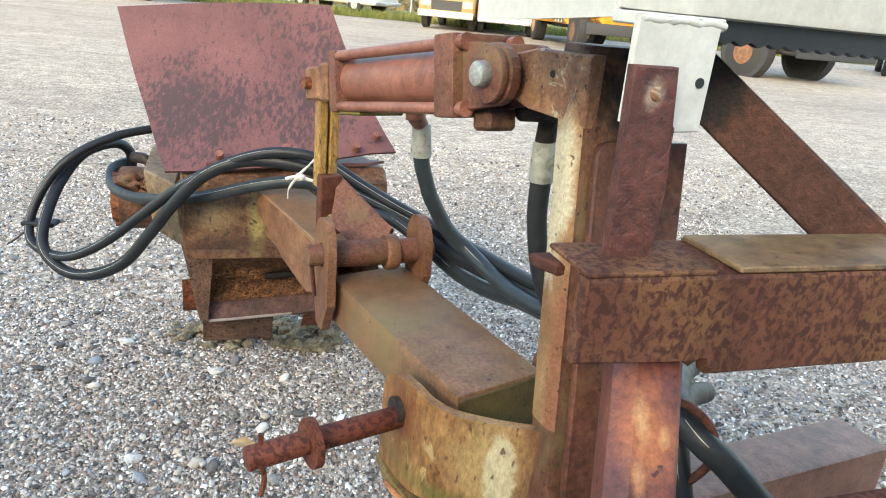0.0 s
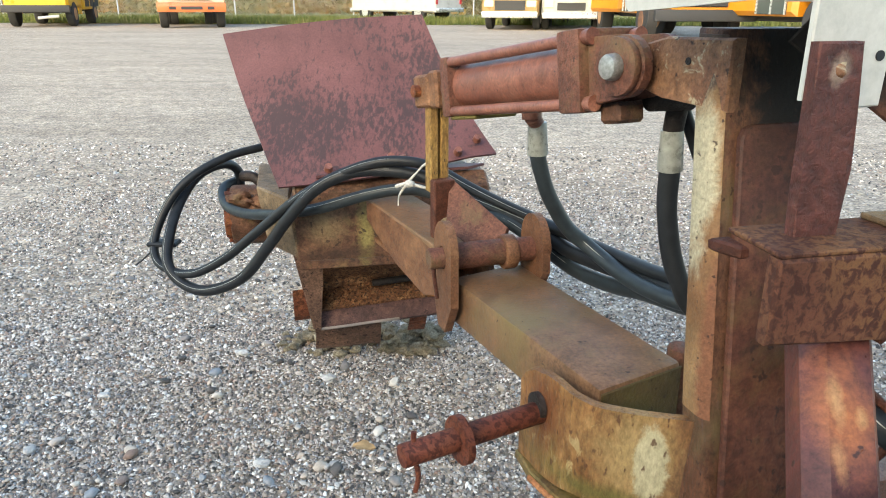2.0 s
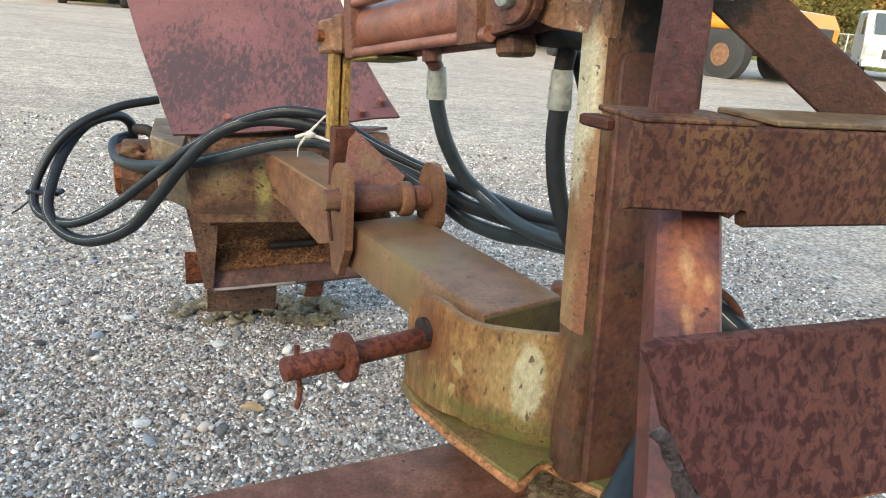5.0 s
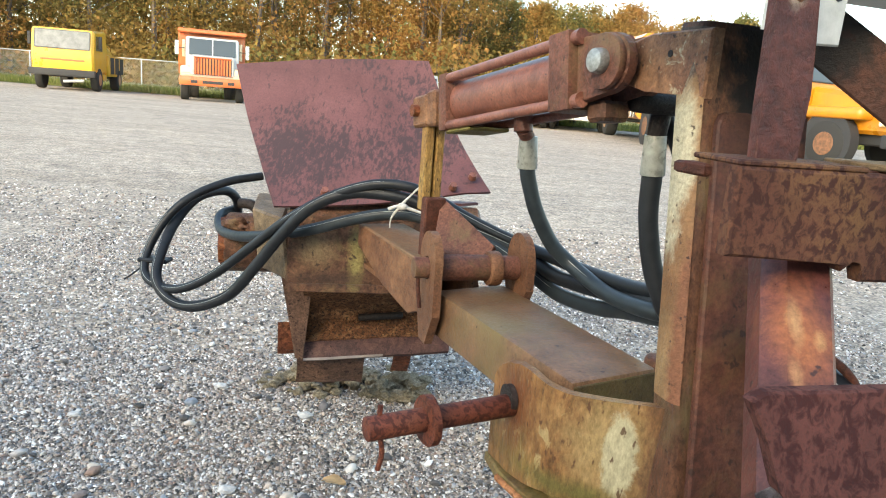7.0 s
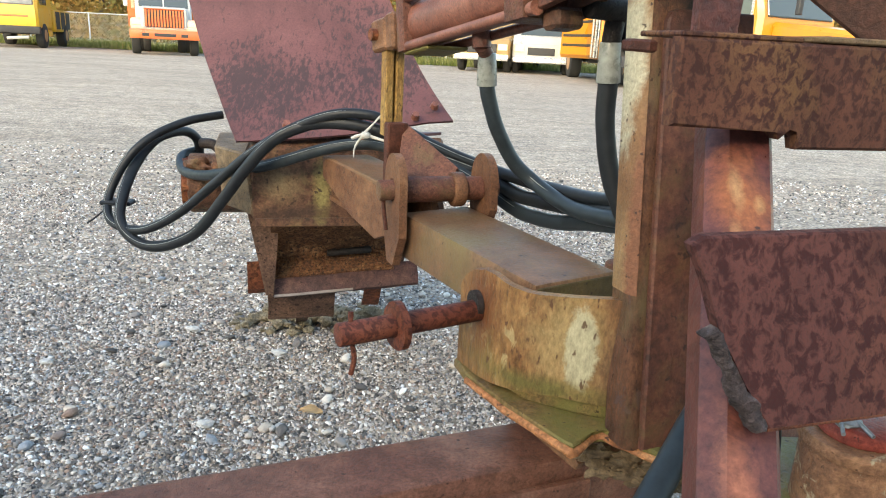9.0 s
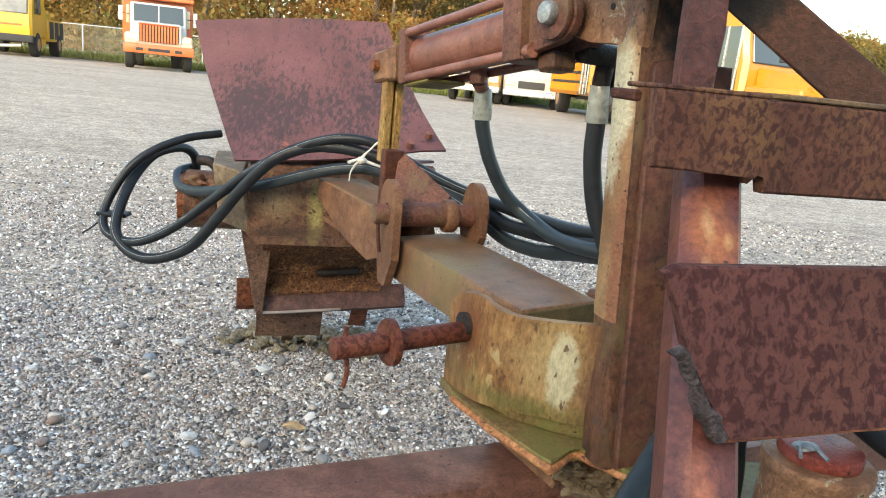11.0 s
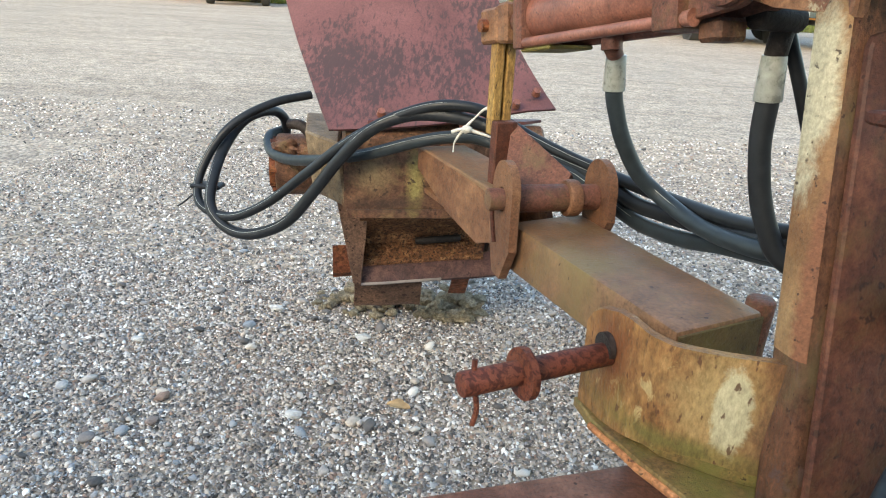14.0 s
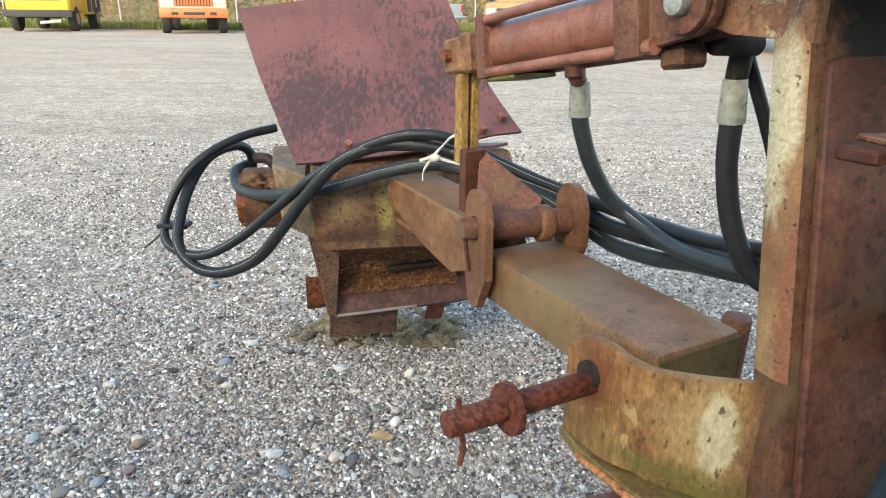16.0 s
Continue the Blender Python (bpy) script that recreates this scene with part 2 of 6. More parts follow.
def veined(name, base, vein, ochre, scale, where=0.62, rough=0.7, stretch=(1, 1, 1)):
    """Scaly rust: dark pits between a net of lighter ridges, with ochre bloom."""
    m, n, l, p = node_mat(name)
    v = coords(n, l, stretch)
    net = noise_tex(n, l, v, scale, 4, 0.6, 0.5)
    ridge = ramp(n, l, net, ((0.42, grey(0)), (0.54, grey(0.9)), (0.60, grey(1)), (0.74, grey(0.3))))
    bloom = noise_tex(n, l, v, 9, 5, 0.65, 0.5)
    light = mixc(n, l, ramp(n, l, bloom, ((where - 0.12, grey(0)), (where + 0.1, grey(1)))), vein, ochre)
    col = mixc(n, l, ridge, base, light)
    broad = noise_tex(n, l, v, 16, 4, 0.6)
    col = mixc(n, l, 0.8, col, ramp(n, l, broad, ((0.3, grey(0.62)), (0.7, grey(1.3)))), "MULTIPLY")
    fine = noise_tex(n, l, v, scale * 5, 4, 0.7)
    col = mixc(n, l, 0.7, col, ramp(n, l, fine, ((0.3, grey(0.72)), (0.7, grey(1.25)))), "MULTIPLY")
    l.new(col, p.inputs["Base Color"])
    l.new(ramp(n, l, fine, ((0.3, grey(rough - 0.15)), (0.7, grey(rough + 0.15)))), p.inputs["Roughness"])
    p.inputs["Specular IOR Level"].default_value = 0.25
    bump(n, l, p, net, 0.35, 0.002)
    return m


GUARD_RUST = veined("scaly_red_rust", (0.043, 0.0125, 0.0105), (0.100, 0.036, 0.028), (0.112, 0.042, 0.028), 150, rough=0.8, stretch=(1.0, 1.0, 0.75))
BEAM_RUST = veined("scaly_red_brown_rust", (0.052, 0.019, 0.013), (0.108, 0.043, 0.026), (0.165, 0.084, 0.035), 195, 0.57, 0.72, stretch=(1.0, 1.0, 0.8))
BEAM_TOP = weathered("dusty_beam_top", (0.165, 0.105, 0.058), (0.115, 0.062, 0.038), (0.215, 0.150, 0.075), patch=12, speck=110, speck_cut=0.66, mottle=50, mottling=0.5, moss=(0.15, 0.12, 0.045), moss_amount=0.35)
PIN_RUST = veined("dark_pitted_rust", (0.061, 0.017, 0.011), (0.144, 0.041, 0.023), (0.173, 0.060, 0.031), 160, 0.6, 0.55)
WELD = weathered("grey_crumbly_weld", (0.088, 0.064, 0.060), (0.042, 0.030, 0.028), (0.17, 0.145, 0.14), patch=60, speck=160, speck_cut=0.56, spots=(0.03, 0.022, 0.02), rough=0.6, relief=0.003)
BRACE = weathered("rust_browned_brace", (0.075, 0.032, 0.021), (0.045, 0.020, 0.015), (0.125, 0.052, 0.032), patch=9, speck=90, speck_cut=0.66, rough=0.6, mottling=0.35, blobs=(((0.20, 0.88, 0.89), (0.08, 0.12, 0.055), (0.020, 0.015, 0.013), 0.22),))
MAST_FOOT = weathered("pitted_red_brown_plate", (0.108, 0.041, 0.026), (0.068, 0.027, 0.020), (0.150, 0.064, 0.036), patch=16, speck=75, speck_cut=0.62, spots=(0.035, 0.018, 0.014), rough=0.5, mottle=60, mottling=0.5, moss=(0.12, 0.078, 0.032), moss_amount=0.25, blobs=(((0.19, 0.965, 0.80), (0.06, 0.06, 0.09), (0.050, 0.024, 0.020), 0.6),))
LUG = weathered("cream_lug_with_rust", (0.24, 0.12, 0.065), (0.13, 0.06, 0.04), (0.32, 0.17, 0.09), paint=(0.40, 0.33, 0.22), paint_amount=0.30, patch=20, speck=110, speck_cut=0.66, rough=0.5, mottle=50, mottling=0.4)
TOOL_STEEL = weathered("smooth_brown_tool_bar", (0.185, 0.085, 0.058), (0.12, 0.052, 0.038), (0.25, 0.13, 0.092), patch=9, speck=110, speck_cut=0.68, rough=0.42, mottle=40, mottling=0.45)
CAP_RED = weathered("red_painted_cap", (0.24, 0.050, 0.036), (0.16, 0.034, 0.026), (0.30, 0.085, 0.06), patch=18, speck=110, speck_cut=0.64, rough=0.45, mottling=0.4)
BLACKENED = weathered("oily_black_steel", (0.028, 0.022, 0.02), (0.014, 0.012, 0.012), (0.06, 0.04, 0.033), patch=9, speck=120, speck_cut=0.7, rough=0.55)
GREASED = weathered("greasy_brown_steel", (0.135, 0.066, 0.040), (0.075, 0.038, 0.027), (0.205, 0.112, 0.062), moss=(0.19, 0.15, 0.065), moss_amount=0.2, patch=17, speck=85, speck_cut=0.62, spots=(0.045, 0.028, 0.020), mottle=46, mottling=0.75, relief=0.002, blobs=(((-0.283, 1.67, 0.478), (0.016, 0.04, 0.06), (0.27, 0.225, 0.085), 0.5), ((-0.36, 1.655, 0.49), (0.035, 0.04, 0.035), (0.22, 0.155, 0.085), 0.7), ((-0.33, 1.65, 0.43), (0.09, 0.05, 0.016), (0.06, 0.035, 0.026), 0.6)))
TAN_STEEL = weathered("tan_dusty_steel", (0.27, 0.205, 0.13), (0.19, 0.14, 0.09), (0.34, 0.265, 0.175), patch=12, speck=110, speck_cut=0.7)
DUSTY = weathered("dusty_olive_steel", (0.165, 0.115, 0.068), (0.105, 0.070, 0.042), (0.235, 0.170, 0.105), patch=16, speck=120, speck_cut=0.64, mottle=60, mottling=0.6)
WORN = weathered("earth_worn_steel", (0.140, 0.080, 0.056), (0.080, 0.048, 0.036), (0.220, 0.125, 0.082), patch=10, speck=100, speck_cut=0.6, rough=0.6, metal=0.15)
LIP = weathered("purple_brown_lip", (0.085, 0.041, 0.037), (0.055, 0.029, 0.027), (0.130, 0.066, 0.052), patch=20, speck=120, speck_cut=0.62, rough=0.5, mottle=60)
ORANGE_EDGE = weathered("orange_worn_edge", (0.42, 0.18, 0.075), (0.24, 0.09, 0.04), (0.50, 0.28, 0.13), patch=25, speck=140, speck_cut=0.64, rough=0.55)
EDGE = plain("polished_cutting_edge", (0.26, 0.22, 0.195), 0.4, 0.7)
SOIL = weathered("dry_clod", (0.265, 0.220, 0.150), (0.165, 0.135, 0.092), (0.36, 0.31, 0.225), spots=(0.10, 0.08, 0.05), patch=25, speck=160, speck_cut=0.63, rough=0.95, relief=0.004)
CHIPS = weathered("rust_flakes_and_soil", (0.23, 0.105, 0.050), (0.115, 0.055, 0.032), (0.40, 0.22, 0.105), patch=45, speck=170, speck_cut=0.55, spots=(0.05, 0.03, 0.022), rough=0.95, relief=0.004)
RUBBER = plain("black_hose_rubber", (0.014, 0.016, 0.019), 0.46, 0, 0.35, 60, spec=0.3)
RUBBER_BLUE = plain("greyed_hose_rubber", (0.020, 0.027, 0.032), 0.46, 0, 0.3, 60, spec=0.35)
SLEEVE = plain("cloudy_plastic_sleeve", (0.27, 0.28, 0.255), 0.32, 0, 0.35, 60)
ROPE = plain("white_nylon_rope", (0.50, 0.48, 0.43), 0.8, 0, 0.25, 300, 0.001)
WHITE = weathered("chipped_white_paint", mottling=0.0, base=(0.46, 0.46, 0.425), dark=(0.42, 0.42, 0.385), light=(0.50, 0.50, 0.47), spots=(0.26, 0.21, 0.15), patch=5, speck=45, speck_cut=0.76, rough=0.45, relief=0.0002, grain=0.25)
ZINC = plain("zinc_bolt_head", (0.30, 0.30, 0.29), 0.45, 0.6, 0.4, 200)


# ---- modelling helpers ----
Z = Vector((0, 0, 1))
IN_WORLD = set()


def thing(name, m, label, category, group="", kind="", world_parts=False):
    ob = new(name)
    ob.empty_display_size = 0.05
    ob.matrix_world = ob.matrix_basis = m if isinstance(m, Matrix) else pose(*m)
    if world_parts:
        IN_WORLD.add(ob.name)
    return tagged(ob, label, category, group, kind)


def part(name, bm, material, parent, label="", smooth=None):
    """One bmesh as one mesh object under a thing or a part."""
    me = bpy.data.meshes.new(name)
    bmesh.ops.recalc_face_normals(bm, faces=bm.faces)
    bm.to_mesh(me)
    bm.free()
    me.materials.append(material)
    if smooth is not None:
        flat = np.ones(len(me.polygons), bool)
        me.polygons.foreach_set("use_smooth", flat)
        me.set_sharp_from_angle(angle=radians(smooth))
    ob = new(name, me)
    if parent is not None:
        ob.parent = parent
        if parent.name in IN_WORLD:
            ob.matrix_parent_inverse = parent.matrix_basis.inverted()
    if label:
        tagged(ob, label)
    return ob


def V(*a):
    return Vector(a)


def frame_of(origin, angle):
    """Axes at origin: x turned by angle degrees about z."""
    a = radians(angle)
    return Matrix(((math.cos(a), -math.sin(a), 0, origin[0]), (math.sin(a), math.cos(a), 0, origin[1]), (0, 0, 1, origin[2]), (0, 0, 0, 1)))


def box(bm, lo, hi, m=None, bevel=0.0, seg=1):
    lo, hi = Vector(lo), Vector(hi)
    c, s = (lo + hi) / 2, hi - lo
    r = bmesh.ops.create_cube(bm, size=1, matrix=Matrix.Translation(c) @ Matrix.Diagonal((*s, 1)))
    vs = r["verts"]
    if bevel:
        es = list({e for v in vs for e in v.link_edges})
        r = bmesh.ops.bevel(bm, geom=es, offset=bevel, segments=seg, affect="EDGES", profile=0.6)
        vs = list({v for f in r["faces"] for v in f.verts} | {v for v in vs if v.is_valid})
    if m is not None:
        bmesh.ops.transform(bm, matrix=m, verts=vs)
    return bm


def one_box(lo, hi, m=None, bevel=0.0, seg=1):
    return box(bmesh.new(), lo, hi, m, bevel, seg)


def rod(bm, a, b, r, n=16, r2=None, bevel=0.0):
    """A round bar from a to b."""
    a, b = Vector(a), Vector(b)
    q = (b - a).to_track_quat("Z", "Y").to_matrix().to_4x4()
    m = Matrix.Translation((a + b) / 2) @ q
    got = bmesh.ops.create_cone(bm, cap_ends=True, segments=n, radius1=r, radius2=r if r2 is None else r2, depth=(b - a).length, matrix=m)
    if bevel:
        caps = [f for f in {f for v in got["verts"] for f in v.link_faces} if len(f.verts) == n]
        es = list({e for f in caps for e in f.edges})
        bmesh.ops.bevel(bm, geom=es, offset=bevel, segments=2, affect="EDGES", profile=0.5)
    return bm


def one_rod(a, b, r, n=16, r2=None, bevel=0.0):
    return rod(bmesh.new(), a, b, r, n, r2, bevel)


def smooth_line(pts, steps=6):
    p = [Vector(q) for q in pts]
    p = [2 * p[0] - p[1]] + p + [2 * p[-1] - p[-2]]
    out = []
    for i in range(1, len(p) - 2):
        for k in range(steps):
            t = k / steps
            a, b, c, d = p[i - 1], p[i], p[i + 1], p[i + 2]
            out.append(0.5 * (2 * b + (c - a) * t + (2 * a - 5 * b + 4 * c - d) * t * t + (3 * b - a - 3 * c + d) * t ** 3))
    return out + [p[-2]]


def tube(bm, pts, r, n=12, steps=6, wobble=0.0):
    """A hose along a smoothed line."""
    line = smooth_line(pts, steps)
    rings, up = [], Vector((0.3, 0.2, 0.9)).normalized()
    for i, q in enumerate(line):
        t = (line[min(i + 1, len(line) - 1)] - line[max(i - 1, 0)]).normalized()
        side = t.cross(up)
        side = side.normalized() if side.length > 1e-4 else Vector((1, 0, 0))
        up = side.cross(t).normalized()
        rr = r * (1 + wobble * (noise.noise(q * 40)))
        rings.append([bm.verts.new(q + rr * (math.cos(a) * side + math.sin(a) * up)) for a in (2 * math.pi * k / n for k in range(n))])
    for a, b in zip(rings, rings[1:]):
        for k in range(n):
            bm.faces.new((a[k], a[(k + 1) % n], b[(k + 1) % n], b[k]))
    bm.faces.new(rings[0][::-1])
    bm.faces.new(rings[-1])
    return bm


def prism(bm, outline, thick, m, bevel=0.0, hole=None):
    """A plate: an outline in the x-y plane of m, with thickness along its z, centred. hole: (x, y, r)."""
    n = len(outline)
    lo = [bm.verts.new((x, y, -thick / 2)) for x, y in outline]
    hi = [bm.verts.new((x, y, thick / 2)) for x, y in outline]
    new_verts = lo + hi
    if hole:
        k, (hx, hy, hr) = 16, hole
        rings = []
        for zz in (-thick / 2, thick / 2):
            rings.append([bm.verts.new((hx + hr * math.cos(2 * math.pi * i / k), hy + hr * math.sin(2 * math.pi * i / k), zz)) for i in range(k)])
        new_verts += rings[0] + rings[1]
        for ring, out in ((rings[0], lo), (rings[1], hi)):
            es = [bm.edges.new((ring[i], ring[(i + 1) % k])) for i in range(k)] + [bm.edges.new((out[i], out[(i + 1) % n])) for i in range(n)]
            bmesh.ops.triangle_fill(bm, use_beauty=True, edges=es)
        for i in range(k):
            bm.faces.new((rings[0][i], rings[0][(i + 1) % k], rings[1][(i + 1) % k], rings[1][i]))
    else:
        bm.faces.new(lo[::-1])
        bm.faces.new(hi)
    sides = [bm.faces.new((lo[i], lo[(i + 1) % n], hi[(i + 1) % n], hi[i])) for i in range(n)]
    if bevel and not hole:
        es = list({e for f in sides for e in f.edges if abs(e.verts[0].co.z - e.verts[1].co.z) < 1e-6})
        r = bmesh.ops.bevel(bm, geom=es, offset=bevel, segments=1, affect="EDGES")
        new_verts = list({v for f in r["faces"] for v in f.verts} | {v for v in new_verts if v.is_valid})
    bmesh.ops.transform(bm, matrix=m, verts=new_verts)
    return bm


def plane_at(o, x, y):
    """Pose with its x along x and its z square to x and y."""
    x = Vector(x).normalized()
    z = x.cross(Vector(y)).normalized()
    y = z.cross(x)
    return Matrix(((x.x, y.x, z.x, o[0]), (x.y, y.y, z.y, o[1]), (x.z, y.z, z.z, o[2]), (0, 0, 0, 1)))


def sheet(bm, rows, thick, normal):
    """A thick skin over a grid of points, offset against the normal."""
    off = Vector(normal).normalized() * thick
    top = [[bm.verts.new(Vector(p)) for p in r] for r in rows]
    bot = [[bm.verts.new(Vector(p) - off) for p in r] for r in rows]
    a, b = len(rows), len(rows[0])
    for i in range(a - 1):
        for j in range(b - 1):
            bm.faces.new((top[i][j], top[i + 1][j], top[i + 1][j + 1], top[i][j + 1]))
            bm.faces.new((bot[i][j], bot[i][j + 1], bot[i + 1][j + 1], bot[i + 1][j]))
    for i in range(a - 1):
        bm.faces.new((top[i][0], bot[i][0], bot[i + 1][0], top[i + 1][0]))
        bm.faces.new((top[i][-1], top[i + 1][-1], bot[i + 1][-1], bot[i][-1]))
    for j in range(b - 1):
        bm.faces.new((top[0][j], top[0][j + 1], bot[0][j + 1], bot[0][j]))
        bm.faces.new((top[-1][j], bot[-1][j], bot[-1][j + 1], top[-1][j + 1]))
    return bm


def roughen(bm, amount, freq, seed=0.0):
    """Dents and wear on fine meshes."""
    for v in bm.verts:
        v.co += amount * noise.noise_vector(v.co * freq + V(seed, seed, seed))
    return bm


def lump(bm, c, r, seed, squash=(1, 1, 0.7), sub=2, rough=0.35):
    got = bmesh.ops.create_icosphere(bm, subdivisions=sub, radius=1)
    for v in got["verts"]:
        d = v.co.normalized()
        k = 1 + rough * noise.noise(d * 1.7 + V(seed, 2 * seed, 3)) + 0.5 * rough * noise.noise(d * 4.1 + V(seed, 1, seed))
        v.co = Vector(c) + Vector((d.x * squash[0], d.y * squash[1], d.z * squash[2])) * r * k
    return bm


def hex_bolt(parent, at, axis, r=0.009, h=0.007, mat=None, name="bolt", label=""):
    a = Vector(at)
    n = Vector(axis).normalized()
    bm = one_rod(a - n * 0.004, a + n * h, r, 6)
    rod(bm, a - n * 0.004, a + n * 0.0015, r * 1.35, 18)
    return part(name, bm, mat or ZINC, parent, label)


# ---- ground ----
def gravel_mat():
    m, n, l, p = node_mat("crushed_gravel")
    v = coords(n, l)
    vo = n.new("ShaderNodeTexVoronoi")
    vo.inputs["Scale"].default_value = 62
    l.new(v, vo.inputs["Vector"])
    sep = n.new("ShaderNodeSeparateColor")
    l.new(vo.outputs["Color"], sep.inputs[0])
    stones = ramp(n, l, sep.outputs[0], ((0.0, (0.335, 0.288, 0.238)), (0.35, (0.435, 0.370, 0.307)), (0.62, (0.495, 0.420, 0.350)), (0.85, (0.465, 0.380, 0.295)), (0.97, (0.59, 0.52, 0.445))))
    far = n.new("ShaderNodeTexVoronoi")
    far.inputs["Scale"].default_value = 17
    l.new(v, far.inputs["Vector"])
    sep2 = n.new("ShaderNodeSeparateColor")
    l.new(far.outputs["Color"], sep2.inputs[0])
    clumps = ramp(n, l, sep2.outputs[1], ((0.1, grey(0.82)), (0.6, grey(1.02)), (0.95, grey(1.18))))
    broad = ramp(n, l, noise_tex(n, l, v, 0.35, 6, 0.65, 0.3), ((0.3, (0.86, 0.85, 0.82)), (0.7, (1.14, 1.11, 1.06))))
    col = mixc(n, l, 1.0, mixc(n, l, 0.8, stones, clumps, "MULTIPLY"), broad, "MULTIPLY")
    scuffs = ramp(n, l, noise_tex(n, l, coords(n, l, (0.8, 2.2, 1)), 4.5, 6, 0.72, 0.4), ((0.34, (0.74, 0.74, 0.76)), (0.50, grey(1.0)), (0.68, (1.16, 1.14, 1.10))))
    ruts = ramp(n, l, noise_tex(n, l, coords(n, l, (0.25, 1.6, 1)), 0.9, 3, 0.6, 0.6), ((0.35, (0.88, 0.87, 0.86)), (0.55, grey(1.03))))
    col = mixc(n, l, 1.0, mixc(n, l, 1.0, col, scuffs, "MULTIPLY"), ruts, "MULTIPLY")
    # shade between the stones, multiplied into the base colour
    gap_shade = ramp(n, l, vo.outputs["Distance"], ((0.30, grey(1)), (0.75, grey(0.42))))
    l.new(mixc(n, l, 0.9, col, gap_shade, "MULTIPLY"), p.inputs["Base Color"])
    p.inputs["Roughness"].default_value = 0.9
    inv = n.new("ShaderNodeMath")
    inv.operation = "SUBTRACT"
    inv.inputs[0].default_value = 1.0
    l.new(vo.outputs["Distance"], inv.inputs[1])
    bump(n, l, p, inv.outputs[0], 0.8, 0.006)
    return m


def pebble_mat(name, per_object):
    m, n, l, p = node_mat(name)
    if per_object:
        src = n.new("ShaderNodeObjectInfo").outputs["Random"]
    else:
        src = n.new("ShaderNodeNewGeometry").outputs["Random Per Island"]
    tone = ramp(n, l, src, ((0.0, (0.040, 0.037, 0.035)), (0.16, (0.13, 0.118, 0.112)), (0.30, (0.35, 0.305, 0.268)), (0.42, (0.54, 0.46, 0.38)), (0.52, (0.30, 0.195, 0.145)), (0.60, (0.17, 0.155, 0.15)), (0.68, (0.46, 0.41, 0.37)), (0.80, (0.68, 0.61, 0.53)), (0.87, (0.22, 0.25, 0.285)), (0.92, (0.68, 0.63, 0.57)), (1.0, (1.0, 0.98, 0.94))))
    v = coords(n, l)
    f = noise_tex(n, l, v, 160, 4, 0.6)
    l.new(mixc(n, l, 0.8, tone, ramp(n, l, f, ((0.3, grey(0.75)), (0.7, grey(1.2)))), "MULTIPLY"), p.inputs["Base Color"])
    p.inputs["Roughness"].default_value = 0.75
    bump(n, l, p, f, 0.4, 0.001)
    return m


GRAVEL = gravel_mat()
PEBBLE = pebble_mat("loose_pebbles", False)
STONE = pebble_mat("single_stones", True)

bm = bmesh.new()
bmesh.ops.create_grid(bm, x_segments=60, y_segments=60, size=1)
for v in bm.verts:
    k = math.copysign(abs(v.co.x) ** 3, v.co.x), math.copysign(abs(v.co.y) ** 3, v.co.y)
    v.co = V(900 * k[0], 900 * k[1], -0.004)
ground = part("ground", bm, GRAVEL, None)
tagged(ground, "pale grey crushed gravel yard with mixed pebbles", "ground", kind="structure")


rng = np.random.default_rng(7)


def scatter_pebbles(name, boxes, label):
    """Thousands of uneven pebbles as one mesh."""
    ring = [(math.cos(q), math.sin(q)) for q in (math.pi / 2 * k for k in range(4))]
    crown = [(0.74 * math.cos(q), 0.74 * math.sin(q)) for q in (math.pi / 2 * k + 0.7 for k in range(4))]
    rough_gem = np.array([(x, y, -0.35) for x, y in ring] + [(x, y, 0.75) for x, y in crown])
    faces = np.array([t for k in range(4) for t in ((k, (k + 1) % 4, 4 + k), ((k + 1) % 4, 4 + (k + 1) % 4, 4 + k))] + [(4, 5, 6), (4, 6, 7)])
    vs, fs, at = [], [], 0
    for x0, y0, x1, y1, count, rmin, rmax in boxes:
        n = count
        c = np.stack([rng.uniform(x0, x1, n), rng.uniform(y0, y1, n)], 1) + rng.normal(0, 0.11, (n, 2)) * (rng.random((n, 1)) < 0.6)
        r = rmin + (rmax - rmin) * rng.beta(1.2, 3.2, n)
        sh = rough_gem[None] * (1 + 0.20 * rng.standard_normal((n, 8, 1)))
        sh *= np.stack([rng.uniform(0.8, 1.35, n), rng.uniform(0.65, 1.0, n), rng.uniform(0.45, 0.75, n)], 1)[:, None]
        a = rng.uniform(0, 6.283, n)
        tx, ty = rng.normal(0, 0.35, n), rng.normal(0, 0.35, n)
        z = sh[..., 2] + tx[:, None] * sh[..., 0] + ty[:, None] * sh[..., 1]
        x = np.cos(a)[:, None] * sh[..., 0] - np.sin(a)[:, None] * sh[..., 1]
        y = np.sin(a)[:, None] * sh[..., 0] + np.cos(a)[:, None] * sh[..., 1]
        p = np.stack([x, y, z], -1) * r[:, None, None]
        p[..., :2] += c[:, None]
        p[..., 2] += (r * rng.uniform(-0.25, 1.0, n))[:, None] - 0.004
        vs.append(p.reshape(-1, 3))
        fs.append((faces[None] + 8 * np.arange(n)[:, None, None] + at).reshape(-1, 3))
        at += 8 * n
    vs, fs = np.concatenate(vs), np.concatenate(fs)
    me = bpy.data.meshes.new(name)
    me.vertices.add(len(vs))
    me.vertices.foreach_set("co", vs.ravel())
    me.loops.add(fs.size)
    me.loops.foreach_set("vertex_index", fs.ravel())
    me.polygons.add(len(fs))
    me.polygons.foreach_set("loop_start", np.arange(0, fs.size, 3))
    me.update(calc_edges=True)
    me.materials.append(PEBBLE)
    ob = new(name, me)
    ob.parent = ground
    tagged(ob, label, kind="stuff")
    return ob


